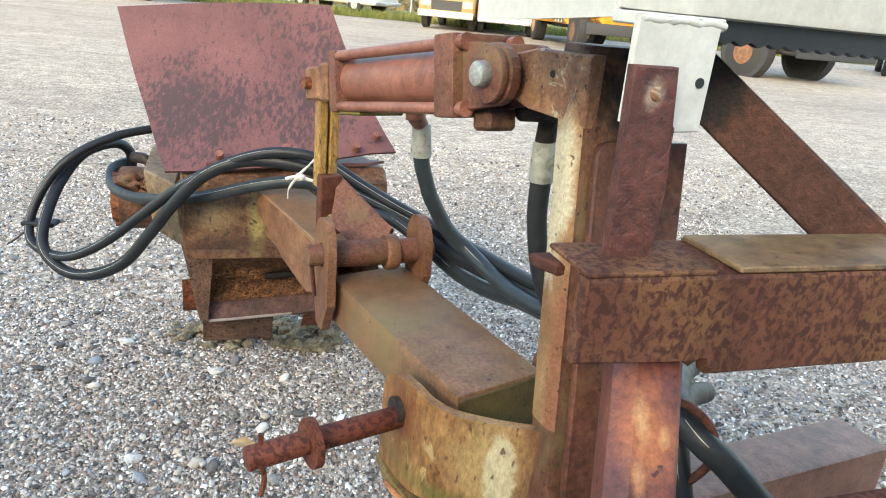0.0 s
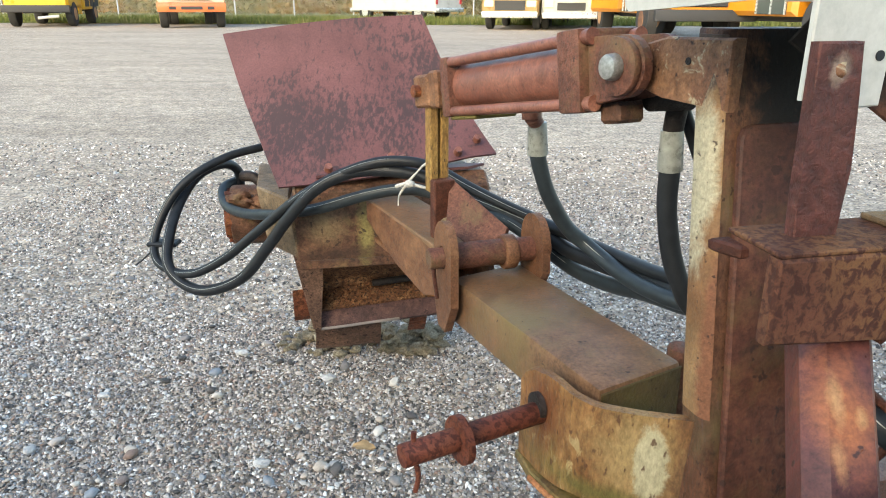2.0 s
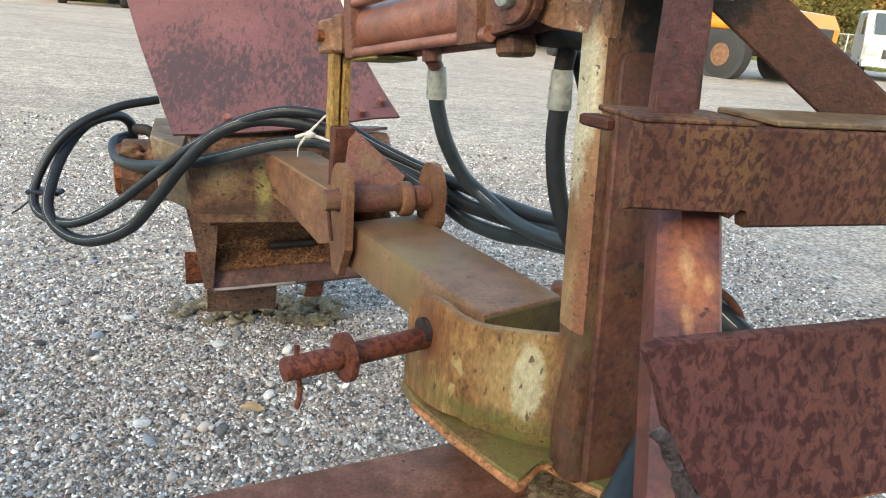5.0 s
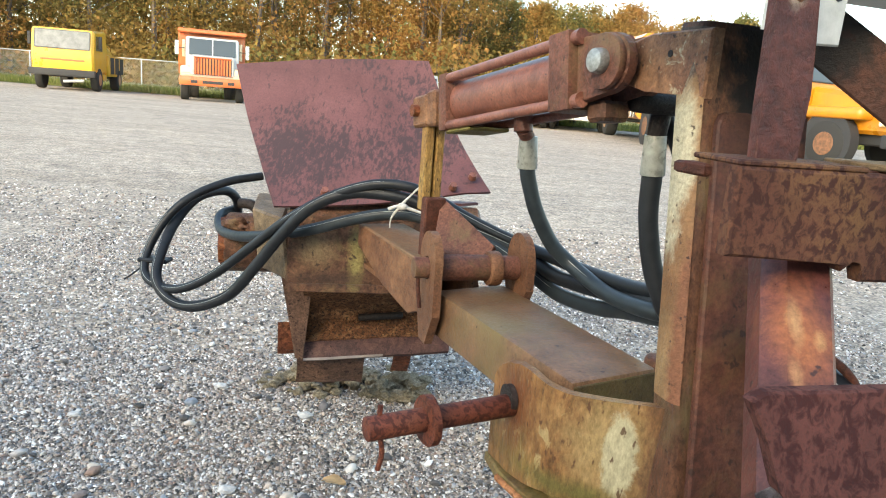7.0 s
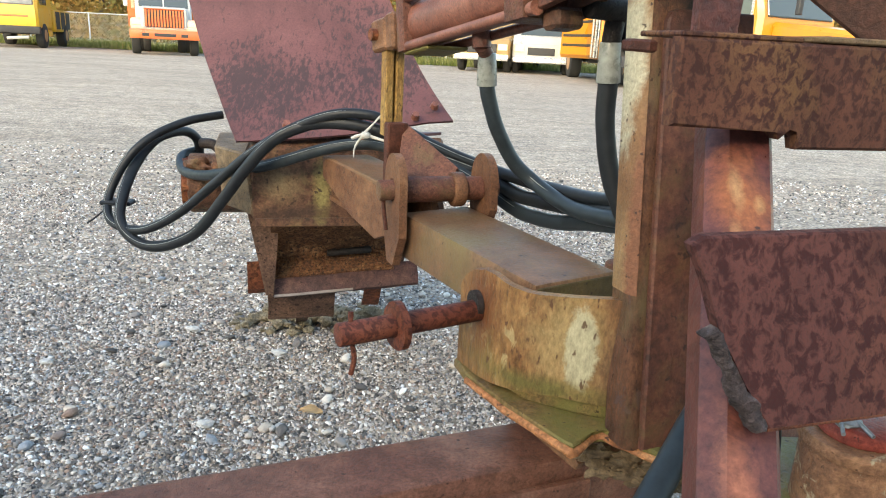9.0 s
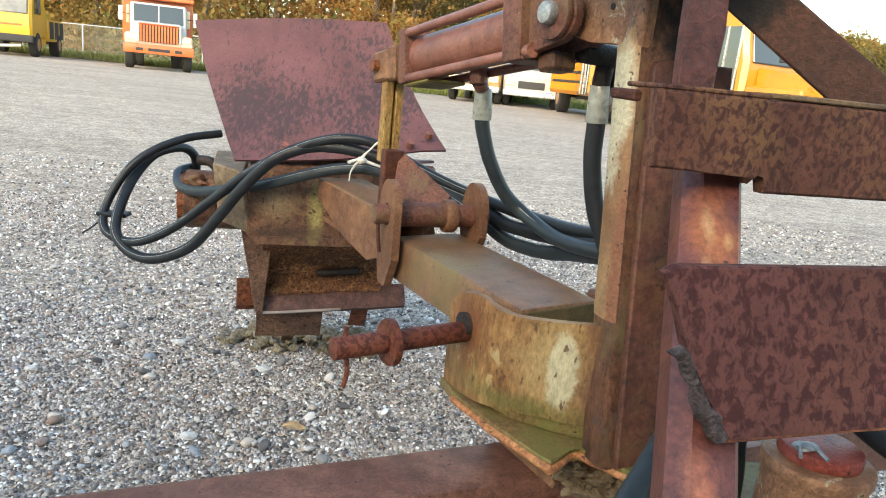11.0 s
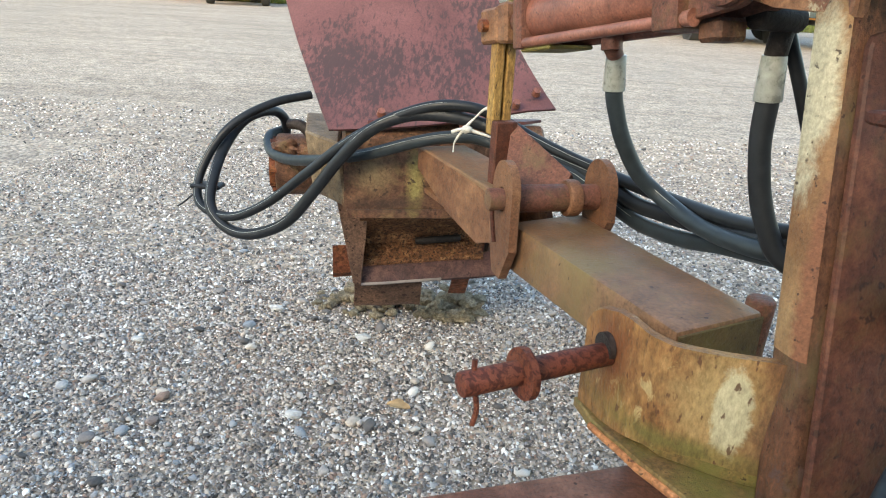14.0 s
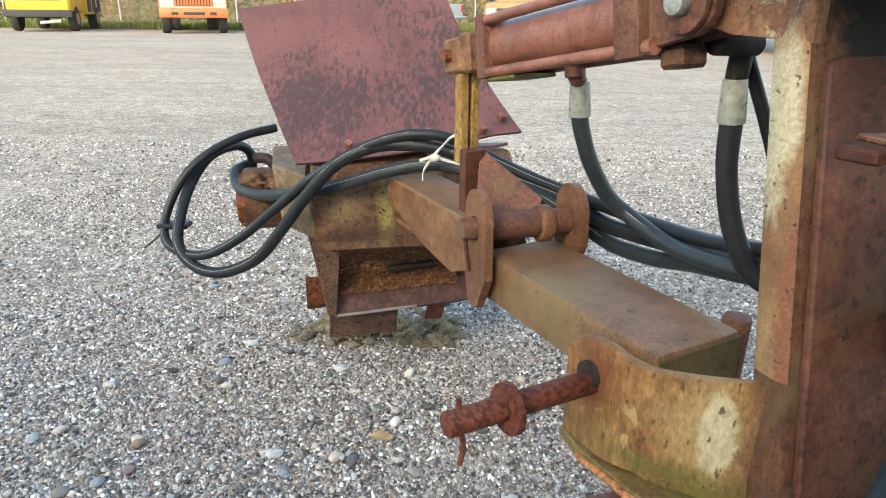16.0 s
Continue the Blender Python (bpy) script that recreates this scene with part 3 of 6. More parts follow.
# unseen wall added to block the low sun and bounce skylight onto the implement
wall = part("shade_wall", one_box((-9, -3.2, 0), (9, -2.9, 2.4)), plain("grey_shade_wall", (0.50, 0.485, 0.46), 0.8, 0, 0.15, 3.0), None)
tagged(wall, "plain grey wall added out of view to shade the near yard", "wall", kind="structure")
scatter_pebbles("pebbles", ((-1.6, 1.18, 0.7, 2.3, 112000, 0.0018, 0.0074), (-2.2, 2.3, 1.6, 3.8, 40000, 0.0028, 0.0090), (0.7, 1.2, 1.7, 2.3, 14000, 0.0024, 0.0085),
                            (-1.6, 0.9, 0.7, 1.18, 6000, 0.003, 0.009), (-3.5, 3.8, 2.8, 5.0, 7000, 0.005, 0.012)), "loose mixed pebbles, grey, white and tan")


# ---- the implement ----
FA = 19.0
fx, fy = V(math.cos(radians(FA)), math.sin(radians(FA)), 0), V(-math.sin(radians(FA)), math.cos(radians(FA)), 0)
LEAN = V(-0.015, 0.195, 1.0)  # the mast leans back
HF = Matrix(((fx.x, fy.x, LEAN.x, 0.1423), (fx.y, fy.y, LEAN.y, 0.8148), (0, 0, 1, 0), (0, 0, 0, 1)))  # at the mast's back left edge

frame_root = thing("three_point_hitch", (0.13, 0.92, 0.2), "rusty welded three-point hitch frame with upright mast", "hitch", world_parts=True)
# mast: hollow section with rounded corners, an ochre side and a darker front
bm = bmesh.new()
prism(bm, [(0.006, 0.0), (0.0006, -0.002), (0.0, -0.006), (0.0, -0.026), (0.001, -0.0315), (0.0035, -0.0355), (0.008, -0.038), (0.014, -0.039), (0.088, -0.039), (0.088, 0.0)], 0.493, HF @ Matrix.Translation((0, 0, 0.6505)), 0.0012)
part("mast", bm, MAST, frame_root, "worn rust and cream mast tube", 50)
bm = bmesh.new()
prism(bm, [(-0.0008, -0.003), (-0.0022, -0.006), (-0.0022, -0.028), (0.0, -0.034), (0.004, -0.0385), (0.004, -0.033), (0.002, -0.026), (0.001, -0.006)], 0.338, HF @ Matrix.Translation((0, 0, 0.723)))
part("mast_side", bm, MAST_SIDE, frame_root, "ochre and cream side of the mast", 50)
# plate welded to the front of the mast, its upper corner rounded
bm = bmesh.new()
prism(bm, [(0.013, 0.409), (0.112, 0.409), (0.112, 0.818), (0.026, 0.818), (0.018, 0.815), (0.014, 0.807)], 0.009, HF @ Matrix(((1, 0, 0, 0), (0, 0, 1, -0.0445), (0, 1, 0, 0), (0, 0, 0, 1))), 0.002)
part("front_plate", bm, MAST_FOOT, frame_root, "pitted brown plate welded to the mast", 40)
# lug from the mast to the cylinder's rear pin
AD, AW = V(-0.467, 0.884, 0), V(0.884, 0.467, 0)
A0 = V(0.109, 1.033, 0)


def arm_at(s, w, z):
    return A0 + AD * s + AW * w + Z * z


bm = bmesh.new()
prism(bm, [(-0.10, 0.828), (-0.02, 0.832), (0.02, 0.840), (0.03, 0.858), (0.02, 0.878), (-0.02, 0.888), (-0.10, 0.890)], 0.016, plane_at(arm_at(0, -0.004, 0), AD, Z), 0.002, None)
part("cylinder_lug", bm, LUG, frame_root, "cream painted lug with rust streaks")

# solid black disc in place of a hole, for the shade inside it
part("lug_hole_disc", one_rod(arm_at(-0.050, -0.0128, 0.868), arm_at(-0.050, -0.008, 0.868), 0.0034, 14), BLACKENED, frame_root, "black disc for the shade inside the lug's hole")

# curved cradle plate around the pin: a high rounded left end, a dip, then a rise to the mast
CRADLE_LOW = (0.409, 0.415, 0.421, 0.428, 0.430)


def cradle():
    plan = smooth_line([(-0.011, 1.038, 0), (0.000, 1.018, 0), (0.009, 0.996, 0), (0.025, 0.970, 0), (0.048, 0.946, 0), (0.078, 0.927, 0), (0.112, 0.911, 0), (0.132, 0.903, 0), (0.152, 0.897, 0), (0.176, 0.890, 0)], 5)
    crest = ((-0.011, 0.508), (-0.007, 0.522), (0.002, 0.534), (0.012, 0.542), (0.022, 0.542), (0.036, 0.536), (0.055, 0.534), (0.095, 0.539), (0.130, 0.544), (0.18, 0.548))
    rows = []
    for q in plan:
        top = float(np.interp(q.x, [c[0] for c in crest], [c[1] for c in crest]))
        low = float(np.interp(q.x, (-0.01, 0.02, 0.05, 0.09, 0.18), CRADLE_LOW))
        rows.append([(q.x, q.y, low + (top - low) * j / 9) for j in range(10)])
    bm = sheet(bmesh.new(), rows, 0.011, (-0.5, -0.85, 0))
    return roughen(bm, 0.0006, 30)


part("cradle_plate", cradle(), CREAM, frame_root, "curved cradle plate with flaking cream paint", 50)
# black disc laid on the plate to give the pin hole's inner shade
part("pin_hole_disc", one_rod((0.0075, 0.9985, 0.4985), (0.0075 - 0.0070 * 0.92, 0.9985 - 0.0070 * 0.38, 0.4985), 0.0158, 20), BLACKENED, frame_root, "black disc for the shade inside the pin hole", 40)
# flange under the cradle: a slanting edge with a worn corner and a notch
FLANGE = [(-0.014, 1.043), (0.000, 0.998), (0.040, 0.935), (0.090, 0.862), (0.0985, 0.856), (0.106, 0.862), (0.122, 0.884), (0.134, 0.889), (0.146, 0.880), (0.181, 0.845), (0.250, 0.86), (0.24, 0.99), (0.03, 1.06)]
bm = bmesh.new()
prism(bm, FLANGE, 0.013, Matrix.Translation((0, 0, 0.4045)), 0.002)
prism(bm, [(0.030, 0.985), (0.060, 0.944), (0.112, 0.917), (0.19, 0.893), (0.235, 0.90), (0.235, 0.985), (0.06, 1.04)], 0.020, Matrix.Translation((0, 0, 0.4205)), 0.002)
part("base_flange", bm, MOSSY, frame_root, "mossy green flange plate with rusted edges")
bm = tube(bmesh.new(), [(x, y, 0.4035 - 0.002 * (k % 2)) for k, (x, y) in enumerate(FLANGE[1:10])], 0.0043, 10, 3)
part("flange_edge", roughen(bm, 0.0014, 70), ORANGE_EDGE, frame_root, "orange worn edge of the flange", 60)
# wedge and dirt-packed block between flange and tool bar
bm = bmesh.new()
prism(bm, [(0.092, 1.040), (0.152, 0.962), (0.24, 0.935), (0.25, 1.04), (0.12, 1.08)], 0.079, Matrix.Translation((0, 0, 0.3565)), 0.003)
part("base_block", roughen(bm, 0.002, 25), GREASED, frame_root, "rusted block under the flange")
bm = bmesh.new()
prism(bm, [(0.0, 0.0), (0.140, 0.0), (0.144, 0.010), (0.090, 0.040), (0.0, 0.078)], 0.012, plane_at((0.066, 1.085, 0.3165), V(0.47, -0.88, 0), Z), 0.002)
part("gusset_plate", bm, DIPPER, frame_root, "tan worn gusset beside the block")
for k in range(9):
    part("caked_dirt", lump(bmesh.new(), (0.140 + 0.010 * k, 0.955 - 0.004 * k, 0.338 + 0.010 * math.sin(2.1 * k)), 0.008 + 0.003 * (k % 3), 1.9 * k, (1.5, 0.6, 0.8), 3, 0.9), DUSTY, frame_root, "", 60)
bm = one_box((-0.62, -0.115, 0.243), (0.75, -0.020, 0.325), frame_of((0.060, 1.080, -0.008), 22), 0.006, 2)
part("tool_bar", bm, TOOL_STEEL, frame_root, "broad rusted lower tool bar", 40)
bm = one_box((-0.60, -0.130, 0.245), (0.05, -0.1165, 0.300), frame_of((0.060, 1.080, -0.008), 22), 0.003)
part("tool_bar_lip", bm, TOOL_STEEL, frame_root)
bm = bmesh.new()
rod(bm, (0.070, 0.925, 0.285), (0.066, 0.916, 0.285), 0.013, 16)
part("tool_bar_plug", bm, TAN_STEEL, frame_root)

# front column, cross beam and plates nearest to the tractor
cd = V(0.0363, 0.161, 0.170).normalized()
cux = V(0.983, 0.182, 0)
cux = (cux - cd * cux.dot(cd)).normalized()
cn = cd.cross(cux)
c0 = V(0.1225, 0.714, 0.720) + cux * 0.0095
CM0 = Matrix(((cux.x, cn.x, cd.x, c0.x), (cux.y, cn.y, cd.y, c0.y), (cux.z, cn.z, cd.z, c0.z), (0, 0, 0, 1)))
bm = bmesh.new()
prism(bm, [(0.0, 0.020), (0.0, 0.004), (0.0025, 0.0), (0.011, -0.007), (0.0385, -0.007), (0.0415, -0.005), (0.0425, 0.0), (0.0425, 0.020)], 0.460, CM0 @ Matrix.Translation((0, 0, -0.195)), 0.0012)
part("column", bm, COLUMN_GLOW_PAINT, frame_root, "leaning worn column strut with an orange glow painted in", 30)
BF = frame_of((0.094, 0.680, 0), 14)
bm = bmesh.new()
prism(bm, [(0.0, 0.735), (0.075, 0.735), (0.079, 0.728), (0.084, 0.737), (0.092, 0.735), (0.092, 0.722), (0.85, 0.722), (0.85, 0.788), (0.0, 0.787)], 0.012, BF @ Matrix(((1, 0, 0, 0), (0, 0, 1, 0.006), (0, 1, 0, 0), (0, 0, 0, 1))), 0.002)
box(bm, (0.075, 0.012, 0.777), (0.85, 0.062, 0.788), BF, 0.002)
part("cross_beam", bm, BEAM_RUST, frame_root, "thick pitted rusty cross beam")
part("beam_shelf", one_box((0.100, 0.0005, 0.788), (0.85, 0.060, 0.792), BF, 0.001), BEAM_TOP, frame_root, "dusty olive-brown top of the beam")
bm = bmesh.new()
prism(bm, [(-0.012, 0.050), (-0.010, 0.042), (-0.003, 0.030), (0.002, 0.030), (0.002, 0.050)], 0.008, BF @ Matrix.Translation((0, 0, 0.781)), 0.0015)
part("beam_cap", roughen(bm, 0.0008, 60), RUST_BAR, frame_root, "rusted tip of the cap plate")
part("cap_plate", one_box((0.001, 0.001, 0.787), (0.085, 0.052, 0.7905), BF, 0.001), BEAM_RUST, frame_root, "rusted cap plate on the beam end")
part("column_stub", one_box((0.040, 0.036, 0.790), (0.064, 0.052, 0.868), BF, 0.004), RUST_BAR, frame_root, "square stub above the beam")
# upright flat bar bolted to the white tab
bm = bmesh.new()
prism(bm, [(0.026, 0.788), (0.055, 0.788), (0.056, 0.83), (0.053, 0.86), (0.050, 0.899), (0.022, 0.899), (0.024, 0.86), (0.025, 0.82)], 0.009, BF @ Matrix(((1, 0, 0, 0), (0, 0, 1, 0.030), (0, 1, 0, 0), (0, 0, 0, 1))), 0.0012)
part("flat_bar", roughen(bm, 0.0006, 70), PEELING, frame_root, "upright rusted flat bar")
part("bolt", lump(bmesh.new(), BF @ V(0.037, 0.0254, 0.884), 0.0032, 5.1, (1.1, 0.35, 1.2), 2, 0.7), LUG, frame_root, "paint-spotted bolt head", 50)
# brace running down behind the beam
b0, b1 = V(0.178, 0.893, 0.884), V(0.397, 0.777, 0.700)
bd = (b1 - b0).normalized()
bm = bmesh.new()
prism(bm, [(-0.010, 0.0), (0.30, 0.0), (0.30, 0.043), (0.0, 0.043), (-0.010, 0.034)], 0.011, plane_at(b0, bd, Z), 0.002)
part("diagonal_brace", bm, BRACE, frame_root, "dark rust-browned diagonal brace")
# big near plate on the column
PF = frame_of((0.089, 0.591, 0), 13)


def sheared_to_view(bm):
    """Shears the plate's foot towards the viewpoint, shaped to fit the camera's view."""
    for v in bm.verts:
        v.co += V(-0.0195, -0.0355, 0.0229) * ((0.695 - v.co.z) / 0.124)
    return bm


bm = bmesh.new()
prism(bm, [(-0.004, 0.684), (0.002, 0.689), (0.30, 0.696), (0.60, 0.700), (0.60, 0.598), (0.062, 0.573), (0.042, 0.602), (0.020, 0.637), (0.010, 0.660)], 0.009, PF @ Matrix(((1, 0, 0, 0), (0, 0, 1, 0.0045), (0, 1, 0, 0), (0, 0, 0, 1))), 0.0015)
part("guard_plate", sheared_to_view(roughen(bm, 0.0004, 60)), GUARD_RUST, frame_root, "heavily rusted red-brown guard plate")
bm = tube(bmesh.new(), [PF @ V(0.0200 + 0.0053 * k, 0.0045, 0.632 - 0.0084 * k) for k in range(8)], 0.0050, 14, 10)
part("weld_bead", sheared_to_view(roughen(roughen(bm, 0.0042, 75), 0.0014, 330)), WELD, frame_root, "crumbly grey weld along the guard", 60)
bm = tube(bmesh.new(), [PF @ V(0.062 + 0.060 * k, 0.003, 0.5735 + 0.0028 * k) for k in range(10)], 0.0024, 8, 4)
part("guard_edge", sheared_to_view(roughen(bm, 0.0008, 120)), RUST, frame_root, "orange rusted lower edge of the guard", 60)
# red swivel cap low on the frame
sw = V(0.307, 0.760, 0.0)
part("swivel_cap", roughen(one_rod(sw + Z * 0.4925, sw + Z * 0.505, 0.0345, 32, None, 0.003), 0.0005, 60), CAP_RED, frame_root, "round red swivel cap", 40)
part("swivel_ring", one_rod(sw + Z * 0.479, sw + Z * 0.4925, 0.046, 32, None, 0.003), LUG, frame_root, "cream painted swivel ring", 40)
part("swivel_housing", one_rod(sw + Z * 0.425, sw + Z * 0.479, 0.043, 28), LUG, frame_root, "flaking cream swivel housing", 40)
part("swivel_block", one_box((0.23, 0.71, 0.30), (0.40, 0.87, 0.425), None, 0.005), MOSSY, frame_root)
sp = V(0.284, 0.744, 0.509)
bm = lump(bmesh.new(), sp, 0.0075, 3.3, (1.5, 0.9, 0.5))
rod(bm, sp + V(0.006, 0.0, 0.002), sp + V(0.010, -0.018, -0.002), 0.0017, 8)
rod(bm, sp + V(-0.006, 0.0, 0.002), sp + V(-0.012, -0.016, -0.002), 0.0017, 8)
part("cotter_pin", bm, ZINC, frame_root, "bent cotter pin")

# hitch pin with washer and cotter
pin_root = thing("hitch_pin", (0.0, 1.0, 0.49), "rust-pitted hitch pin with collar in the cradle hole", "hitch pin", world_parts=True)
p0, p1 = V(0.055, 1.025, 0.492), V(-0.138, 0.912, 0.489)
pd = (p1 - p0).normalized()
part("shaft", one_rod(p0, p1, 0.0125, 20, None, 0.002), PIN_RUST, pin_root, "", 40)
bm = bmesh.new()
wc = p1 - pd * 0.066
prism(bm, [(0.026 * math.cos(a) * (1 + 0.05 * math.cos(3 * a)), 0.026 * math.sin(a) - 0.003) for a in (2 * math.pi * k / 22 for k in range(22))], 0.008, plane_at(wc, V(0, 0, 1), pd.cross(Z)), 0.0015, (0.0, 0.0, 0.0127))
part("washer", bm, PIN_RUST, pin_root, "loose rusty washer")
bm = tube(bmesh.new(), [p1 - pd * 0.014 + V(0, 0.004, 0.022), p1 - pd * 0.014 + V(0, 0, 0.0), p1 - pd * 0.016 + V(0.003, -0.004, -0.025), p1 - pd * 0.018 + V(-0.002, -0.006, -0.044)], 0.0028, 8, 4)
part("cotter", bm, PIN_RUST, pin_root)

# ---- boom arm ----
arm_root = thing("boom_arm", tuple(arm_at(0, 0, 0.47)), "olive-brown box-section boom arm with hinge ears", "boom arm", world_parts=True)
AF = Matrix(((AW.x, AD.x, 0, A0.x), (AW.y, AD.y, 0, A0.y), (0, 0, 1, 0), (0, 0, 0, 1)))  # x across, y along
bm = one_box((-0.062, -0.022, 0.462), (0.062, 0.335, 0.530), AF @ Matrix(((1, 0, 0, 0), (0.10, 1, 0, 0), (0, 0, 1, 0), (0, 0, 0, 1))), 0.006, 2)
part("box_section", bm, ARM, arm_root, "mossy brown box section", 40)
bm = one_box((-0.061, -0.0255, 0.4625), (0.061, -0.0225, 0.526), AF @ Matrix(((1, 0, 0, 0), (0.10, 1, 0, 0), (0, 0, 1, 0), (0, 0, 0, 1))), 0.001)
part("end_plate", bm, ARM_END_SHADED, arm_root, "mossy end of the arm, shade put into its colour")
bm = one_rod(AF @ V(0.095, 0.024, 0.42), AF @ V(0.093, 0.016, 0.528), 0.016, 18, None, 0.004)
part("pivot_boss", bm, BROWN, arm_root, "", 40)
HZ = 0.566  # hinge
HW, HD = V(0.94, 0.342, 0), V(-0.342, 0.94, 0)


def hinge_at(w, z, s=0.0):
    return V(-0.040, 1.309, z) + HW * w + HD * s


def ear(w, z0):
    pts = [(0.040 * math.cos(a), HZ + 0.042 * math.sin(a) + 0.012) for a in (math.radians(d) for d in range(-10, 191, 10))]
    pts += [(-0.042, z0 + 0.05), (-0.012, z0), (0.02, z0), (0.045, z0 + 0.055)]
    bm = bmesh.new()
    prism(bm, pts, 0.012, plane_at(hinge_at(w, 0), HD, Z), 0.0, (0.0, HZ, 0.0175))
    return bm


part("ear", ear(-0.071, 0.452), DIPPER, arm_root, "rounded hinge ear")
part("ear", ear(0.071, 0.490), DIPPER, arm_root, "rounded hinge ear")
part("hinge_pin", one_rod(hinge_at(-0.098, HZ), hinge_at(0.092, HZ), 0.0155, 18, None, 0.002), BROWN, arm_root, "", 40)
bm = tube(bmesh.new(), [hinge_at(-0.090, HZ - 0.010), hinge_at(-0.090, HZ - 0.028, -0.004), hinge_at(-0.088, HZ - 0.058, -0.012)], 0.0032, 8, 4)
part("retaining_clip", bm, RUST_BAR, arm_root)

# ---- digging head with its dipper ----
UH, VH = V(0.973, 0.230, 0), V(-0.230, 0.973, 0)
H0 = V(-0.442, 1.642, 0)
HH = Matrix(((UH.x, VH.x, 0, H0.x), (UH.y, VH.y, 0, H0.y), (0, 0, 1, 0), (0, 0, 0, 1)))  # x along the front, y away from it
head = thing("digging_head", tuple(HH @ V(0.2, 0.2, 0.0)), "rusted hydraulic digging head with maroon deflector, just above the gravel", "digging head", world_parts=True)
bm = one_rod(hinge_at(-0.062, HZ), hinge_at(0.024, HZ), 0.0195, 24, None, 0.002)
part("hinge_tube", bm, BROWN, head, "brown hinge tube", 40)
part("hinge_collar", one_rod(hinge_at(0.016, HZ - 0.001), hinge_at(0.036, HZ - 0.001), 0.0265, 24, None, 0.004), DIPPER, head, "", 40)
part("hinge_sleeve", one_rod(hinge_at(0.036, HZ), hinge_at(0.064, HZ), 0.0185, 20), BROWN, head, "", 40)
bm = bmesh.new()
prism(bm, [(0.330, 0.505), (0.345, 0.545), (0.46, 0.552), (0.71, 0.556), (0.71, 0.515), (0.56, 0.474), (0.44, 0.458), (0.412, 0.470), (0.365, 0.484)], 0.012, plane_at(arm_at(0, -0.052, 0), AD, Z), 0.002)
part("dipper_side", bm, DIPPER, head, "ochre rusted dipper side plate")
bm = bmesh.new()
prism(bm, [(0.36, 0.50), (0.38, 0.54), (0.46, 0.552), (0.71, 0.556), (0.71, 0.49), (0.56, 0.45)], 0.012, plane_at(arm_at(0, 0.030, 0), AD, Z), 0.002)
part("dipper_side", bm, DIPPER, head)
bm = bmesh.new()
box(bm, (-0.057, 0.395, 0.546), (0.035, 0.705, 0.5575), AF, 0.002)
part("dipper_top", bm, ARM, head, "mossy dipper top plate")
part("dipper_floor", one_box((-0.047, 0.40, 0.47), (0.025, 0.70, 0.48), AF, 0.001), DIPPER, head)
# lever that the cylinder pushes
bm = bmesh.new()
box(bm, (-0.040, 0.448, 0.628), (-0.026, 0.470, 0.800), AF, 0.002)
box(bm, (-0.022, 0.448, 0.628), (-0.008, 0.470, 0.800), AF, 0.002)
box(bm, (-0.038, 0.462, 0.628), (-0.010, 0.474, 0.80), AF, 0.002)
part("lever", bm, YELLOW, head, "worn yellow lever of two bars")
bm = one_box((-0.042, 0.428, 0.545), (-0.006, 0.4475, 0.652), AF, 0.002)
part("lever_foot", bm, RUST_BAR, head, "rust-brown lever foot")
hex_bolt(head, AF @ V(-0.022, 0.428, 0.578), -AD, 0.010, 0.004, TAN_STEEL)
hex_bolt(head, AF @ V(0.010, 0.440, 0.590), -AD, 0.005, 0.004, ROPE)
bm = bmesh.new()
g0, g1, g2 = arm_at(0.444, -0.006, 0.650), arm_at(0.338, 0.040, 0.590), arm_at(0.352, -0.006, 0.555)
gx = (g1 - g0)
gm = plane_at(g0, gx, g2 - g0)
gi = gm.inverted()
g3 = arm_at(0.338, 0.034, 0.566)
prism(bm, [tuple((gi @ q)[:2]) for q in (g0, g1, g3, g2, arm_at(0.430, -0.006, 0.556))], 0.014, gm, 0.001)
part("gusset", bm, BROWN, head, "brown triangular gusset")

# housing
bm = bmesh.new()
outline = [(0.0, 0.418), (0.0, 0.560), (0.035, 0.585), (0.36, 0.545), (0.40, 0.50), (0.40, 0.36), (0.16, 0.395)]
prism(bm, outline, 0.40, HH @ Matrix(((0, 0, 1, 0.222), (1, 0, 0, 0), (0, 1, 0, 0), (0, 0, 0, 1))), 0.006)
part("housing", bm, GREASED, head, "greasy brown housing with mossy streaks")
bm = bmesh.new()
prism(bm, [(0.02, 0.445), (0.02, 0.548), (0.36, 0.52), (0.38, 0.40), (0.18, 0.40)], 0.006, HH @ Matrix(((0, 0, 1, 0.0185), (1, 0, 0, 0), (0, 1, 0, 0), (0, 0, 0, 1))), 0.0015)
part("side_plate", bm, TAN_STEEL, head, "tan dusty side plate")
bm = bmesh.new()
prism(bm, [(0.024, 0.003), (0.018, 0.003), (-0.045, 0.110), (-0.050, 0.33), (0.03, 0.33)], 0.128, HH @ Matrix(((1, 0, -0.12, 0.0), (0, 1, 0, 0), (0, 0, 1, 0.487), (0, 0, 0, 1))), 0.004)
part("slanted_side", bm, DUSTY, head, "dusty slanted side of the housing")
part("front_lip", one_box((0.03, -0.006, 0.402), (0.40, 0.004, 0.420), HH, 0.002), GREASED, head)
# gearbox and motor on the far side
gb = HH @ V(-0.055, 0.345, 0.425)
part("gearbox", one_rod(gb - UH * 0.075, gb + UH * 0.09, 0.072, 22, None, 0.006), GREASED, head, "dusty round gearbox", 40)
part("motor_flange", one_rod(gb - UH * 0.090, gb - UH * 0.073, 0.060, 8, None, 0.002), RUST, head)
for k in range(6):
    a = k * math.pi / 3
    hex_bolt(head, gb - UH * 0.075 + 0.060 * (math.cos(a) * VH + math.sin(a) * Z), -UH, 0.008, 0.010, RUST)
